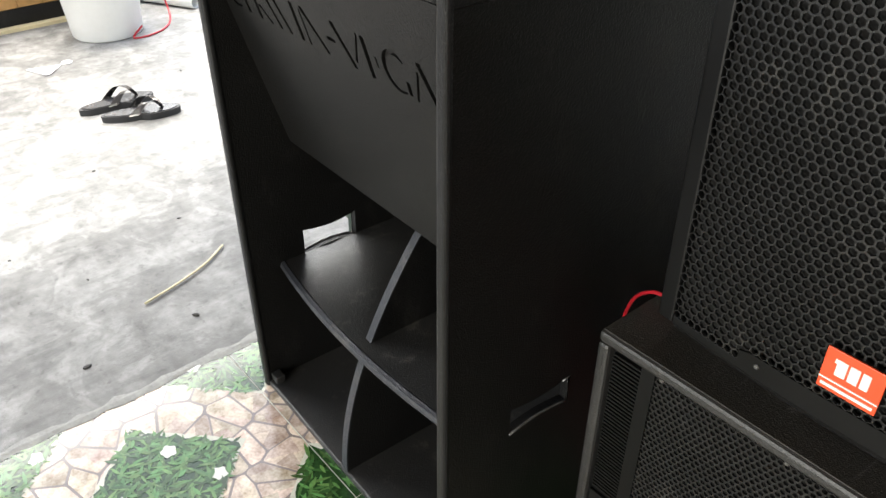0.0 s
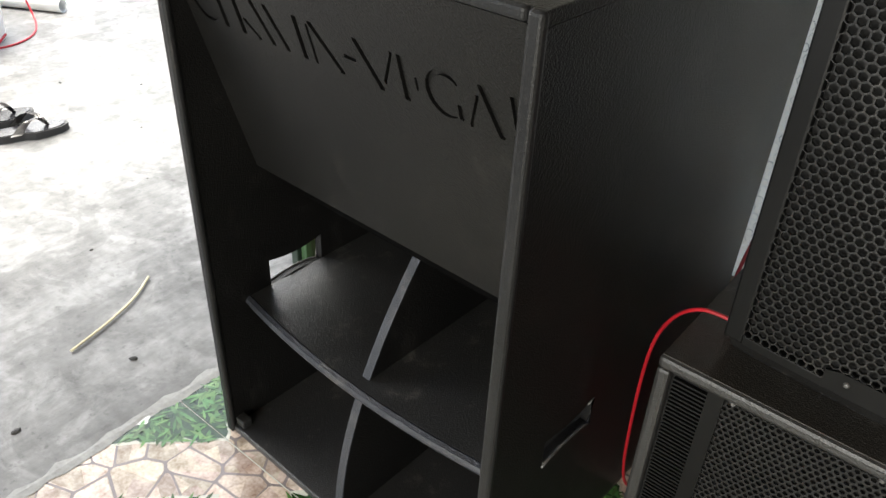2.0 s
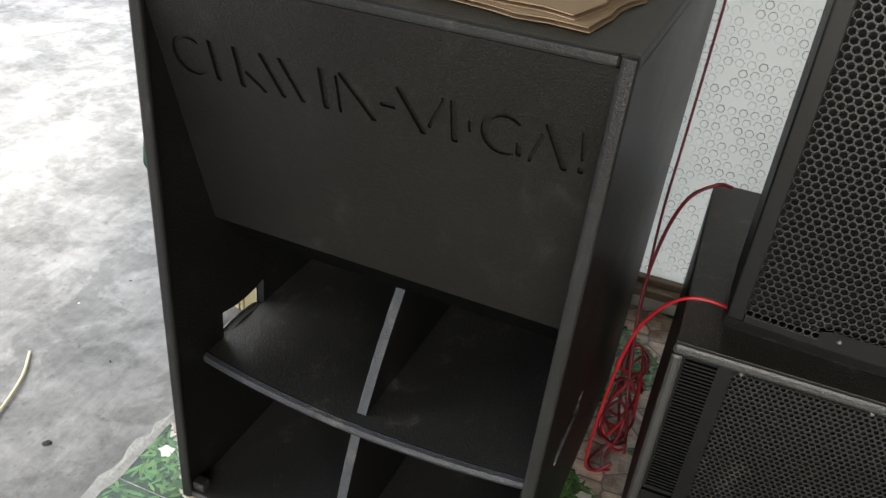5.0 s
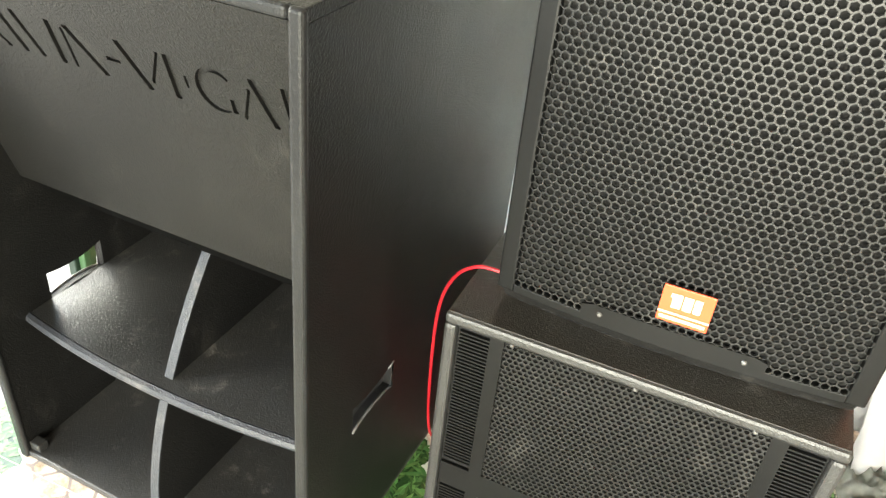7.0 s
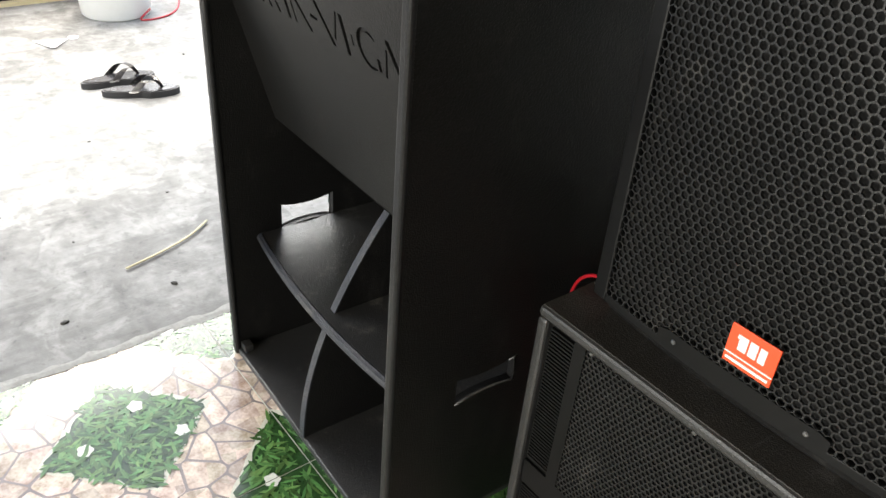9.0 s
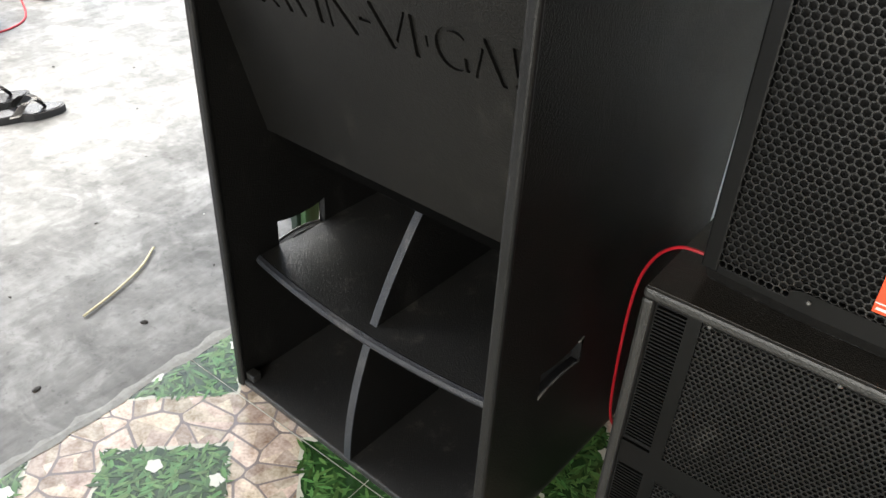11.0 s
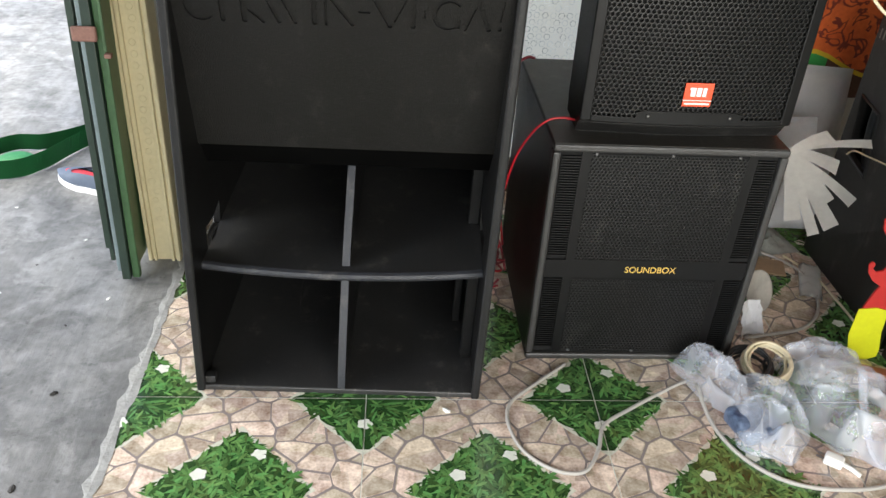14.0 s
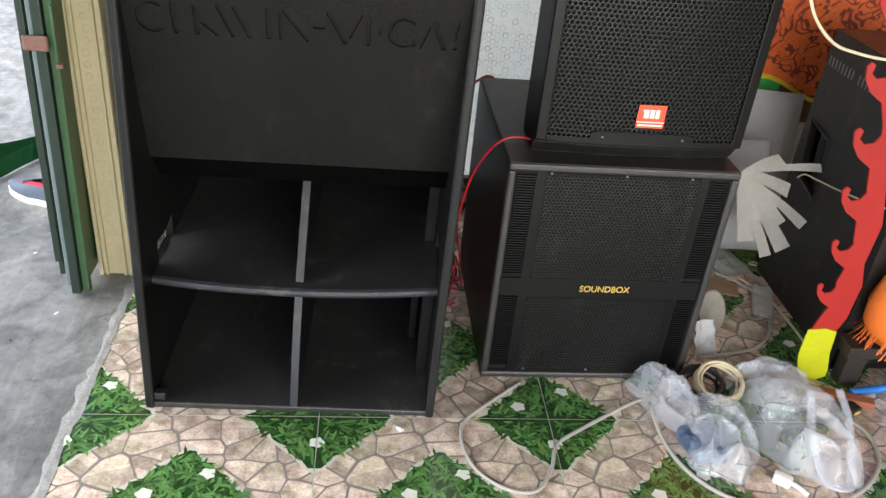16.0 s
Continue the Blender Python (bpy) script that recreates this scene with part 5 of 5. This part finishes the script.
# ---- things on the concrete outside ----
def flip_flop(m, label):
    ff = thing("flip_flop", m, label, "flip-flop", "pair of flip-flops")
    sole = material("black_rubber_sole", (0.02, 0.02, 0.022), 0.55, vary=0.25, scale=25, grain=200) if "black_rubber_sole" not in bpy.data.materials else bpy.data.materials["black_rubber_sole"]
    strapm = material("black_leather_strap", (0.015, 0.015, 0.018), 0.25, vary=0.2, scale=25, grain=150) if "black_leather_strap" not in bpy.data.materials else bpy.data.materials["black_leather_strap"]
    out = []
    for k in range(28):
        a = 2 * math.pi * k / 28
        x = 0.155 * math.cos(a)
        w = 0.055 if x > 0 else 0.042
        out.append((x, w * math.sin(a) * (1 - 0.12 * math.exp(-((x + 0.02) / 0.05) ** 2))))
    part("sole", prism(out, "z", 0.0, 0.026), sole, ff)
    part("footbed", prism([(x * 0.93, y * 0.9) for x, y in out], "z", 0.0261, 0.029), strapm, ff)
    for s in (1, -1):
        bm = bmesh.new()
        prev = None
        pts = smooth_path([(0.085, 0.0, 0.03), (0.06, s * 0.018, 0.066), (0.02, s * 0.038, 0.072), (-0.03, s * 0.046, 0.026)], 6)
        for i, p in enumerate(pts):
            w = 0.006 + 0.014 * i / len(pts)
            row = [bm.verts.new(p + Vector((w, 0, -0.002))), bm.verts.new(p - Vector((w, 0, 0.002)))]
            if prev:
                bm.faces.new((prev[0], row[0], row[1], prev[1]))
            prev = row
        bmesh.ops.solidify(bm, geom=bm.faces[:], thickness=0.003)
        part("strap", bm, strapm, ff, smooth=True)
    return ff


flip_flop(pose(-3.10, 1.13, 0.0, 0, 0, 88), "black rubber flip-flop lying on concrete")
flip_flop(pose(-2.94, 1.17, 0.0, 0, 0, 71), "black rubber flip-flop lying beside its pair on concrete")


def shoe():
    grey = material("blue_grey_canvas", (0.09, 0.115, 0.16), 0.75, vary=0.2, scale=20, grain=300, bump=0.4)
    lining = material("red_lining", (0.5, 0.04, 0.06), 0.8, vary=0.2, scale=20, grain=200)
    sh = thing("slip_on_shoe", pose(-1.86, 1.86, 0.0, 0, 0, -28), "blue-grey canvas slip-on shoe with white sole and red lining", "shoe")

    def outline(k, s=1.0):
        a = 2 * math.pi * k / 32
        x = 0.135 * math.cos(a)
        w = (0.046 if x < 0.02 else 0.038) * s
        return 0.135 * math.cos(a) * (1 if s == 1 else s), w * math.sin(a)

    part("sole", prism([outline(k) for k in range(32)], "z", 0.0, 0.024), WHITE, sh, "white rubber sole")
    bm = bmesh.new()
    rings = []
    for lv, (z, s) in enumerate(((0.024, 0.96), (0.042, 0.98), (0.06, 0.86), (0.072, 0.62))):
        ring = []
        for k in range(32):
            x, y = outline(k, 1.0)
            zz = z * (1.0 if x > -0.02 else 1 - 0.25 * min(1, (-x - 0.02) / 0.1)) if lv > 1 else z
            sx = s if x < 0 else (0.97 if lv < 3 else 0.9)
            ring.append(bm.verts.new((x * sx + (0.02 if lv == 3 else 0.0), y * s, zz)))
        rings.append(ring)
    for a, b in zip(rings, rings[1:]):
        for k in range(32):
            bm.faces.new((a[k], a[(k + 1) % 32], b[(k + 1) % 32], b[k]))
    part("upper", bm, grey, sh, smooth=True)
    bm = bmesh.new()
    bm.faces.new([bm.verts.new((outline(k)[0] * 0.84 + 0.02, outline(k)[1] * 0.6, 0.05)) for k in range(32)])
    part("insole", bm, lining, sh, "red lining")
    part("heel_tab", boxed(0.112, 0.128, -0.014, 0.014, 0.05, 0.078, 0.004), grey, sh)
    return sh


shoe()


def ribbon(points, w, mat, name, label, category, th=0.003):
    bm = bmesh.new()
    prev = None
    path = smooth_path(points, 8)
    for i, p in enumerate(path):
        row = [bm.verts.new(p), bm.verts.new(p + Vector((0, 0.012, w)))]
        if prev:
            bm.faces.new((prev[0], row[0], row[1], prev[1]))
        prev = row
    bmesh.ops.solidify(bm, geom=bm.faces[:], thickness=th)
    return tagged(part(name, bm, mat, smooth=True), label, category)


GREEN_BAG = material("green_woven_strap", (0.012, 0.16, 0.045), 0.6, vary=0.25, scale=12, grain=250, bump=0.3)
ribbon([(-2.33, 2.05, 0.004), (-2.31, 1.96, 0.004), (-2.22, 1.90, 0.004), (-2.12, 1.915, 0.004), (-2.05, 2.0, 0.004), (-2.0, 2.12, 0.004), (-1.94, 2.22, 0.004), (-1.86, 2.25, 0.004)], 0.068, GREEN_BAG, "green_strap", "wide green woven strap coiled on the concrete", "strap")
ribbon([(-2.30, 2.06, 0.004), (-2.22, 2.14, 0.004), (-2.12, 2.15, 0.004), (-2.03, 2.21, 0.004), (-1.93, 2.31, 0.004), (-1.84, 2.33, 0.004)], 0.06, GREEN_BAG, "green_strap", "wide green woven strap coiled on the concrete", "strap")
pad = bmesh.new()
bmesh.ops.create_uvsphere(pad, u_segments=18, v_segments=10, radius=1.0, matrix=Matrix.LocRotScale((0, 0, 0.02), None, (0.07, 0.055, 0.02)))
tagged(part("green_pad", pad, GREEN_BAG, None, "", pose(-2.17, 2.02, 0.004), True), "flat green cloth pad inside the coiled strap", "cloth pad")
tagged(part("paper_packet", boxed(-0.05, 0.05, -0.035, 0.035, 0.0, 0.05, 0.012, 3), material("cream_packet", (0.7, 0.6, 0.42), 0.6, vary=0.3, scale=14, grain=60), None, "", pose(-1.82, 2.06, 0.0, 0, 0, 25), True), "crumpled cream paper packet beside the shoe", "packet")


def bucket():
    bk = thing("bucket", pose(-4.04, 1.44, 0.0), "large white plastic bucket standing on the concrete", "bucket")
    part("body", lathe([(0.0, 0.0), (0.165, 0.0), (0.172, 0.008), (0.205, 0.38), (0.213, 0.385), (0.213, 0.4), (0.2, 0.4), (0.168, 0.014), (0.0, 0.012)], 48), WHITE, bk, smooth=True)
    part("rim", lathe([(0.206, 0.34), (0.216, 0.342), (0.216, 0.35), (0.207, 0.352)], 48), WHITE, bk, smooth=True)


bucket()
cable([(-3.87, 1.56, 0.05), (-3.85, 1.50, 0.006), (-3.84, 1.58, 0.005), (-3.9, 1.69, 0.005), (-4.05, 1.78, 0.006), (-4.15, 1.80, 0.1), (-4.2, 1.8, 0.25), (-4.25, 1.8, 0.3)], 0.005, RED, "thin red cable trailing past the bucket", "thin_wire")
pipe = thing("pipe_piece", pose(-4.28, 1.86, 0.035, 90, 0, -62), "short grey-white pipe lying on the concrete", "pipe")
part("tube", lathe([(0.03, -0.2), (0.035, -0.2), (0.035, 0.2), (0.03, 0.2), (0.03, -0.2)], 20), WHITE, pipe, smooth=True)
part("collar", lathe([(0.036, 0.14), (0.042, 0.14), (0.042, 0.2), (0.036, 0.2), (0.036, 0.14)], 20), GREYBAG, pipe, smooth=True)

STICK = material("pale_reed", (0.55, 0.5, 0.32), 0.6, vary=0.2, scale=15, grain=90)
tagged(part("reed", tube([(-1.855, 0.985, 0.006), (-1.80, 0.905, 0.006), (-1.758, 0.80, 0.006), (-1.726, 0.682, 0.006)], 0.0042, 8, 6, 0.6), STICK, smooth=True), "pale curved plastic strip lying on the concrete", "strip")
bm = bmesh.new()
bm.faces.new([bm.verts.new(p) for p in ((-0.06, -0.05, 0.003), (0.07, 0.0, 0.004), (0.075, 0.02, 0.004), (-0.02, 0.10, 0.003))])
bmesh.ops.solidify(bm, geom=bm.faces[:], thickness=0.002)
tagged(part("paper_scrap", bm, PAPER, None, "", pose(-3.70, 1.0, 0.003)), "white torn paper scrap on the concrete", "paper")
tagged(part("paper_dot", lathe([(0.0, 0.003), (0.025, 0.003), (0.025, 0.0), (0.0, 0.0)], 10), PAPER, None, "", pose(-3.74, 1.13, 0.001)), "small round white paper scrap on the concrete", "paper")
rng = random.Random(17)


def chip(x, y, s, mat, label, cat):
    bm = bmesh.new()
    bmesh.ops.create_icosphere(bm, subdivisions=1, radius=1.0)
    for v in bm.verts:
        v.co *= rng.uniform(0.7, 1.2)
        v.co = Vector((v.co.x * s, v.co.y * s * 0.55, max(0.0, (v.co.z + 0.35) * s * 0.35)))
    tagged(part("debris_chip", bm, mat, None, "", pose(x, y, 0.0, 0, 0, rng.uniform(0, 180))), label, cat, "chips on the ground")


DARKCHIP = material("dark_chip", (0.03, 0.028, 0.025), 0.7, vary=0.3, scale=60, grain=300)
for x, y, s in ((-1.575, 0.465, 0.014), (-1.594, 0.773, 0.013), (-1.95, 0.6, 0.006), (-2.1, 0.95, 0.007), (-2.6, 0.85, 0.008), (-1.85, 1.35, 0.006), (-2.35, 1.3, 0.006), (-1.7, 0.2, 0.006), (-2.2, 0.45, 0.007), (-3.05, 1.72, 0.008), (-2.7, 1.5, 0.006), (-1.66, 1.05, 0.006), (-3.3, 1.5, 0.01)):
    chip(x, y, s, DARKCHIP, "small dark chip of debris on the concrete", "debris")
for x, y, s in ((-1.58, 1.18, 0.009), (-1.75, 1.5, 0.007), (-2.05, 1.7, 0.007), (-1.9, 1.2, 0.005), (-0.594, 0.722, 0.014), (-2.4, 2.3, 0.008)):
    chip(x, y, s, WHITE, "small white chip of litter on the floor", "litter")
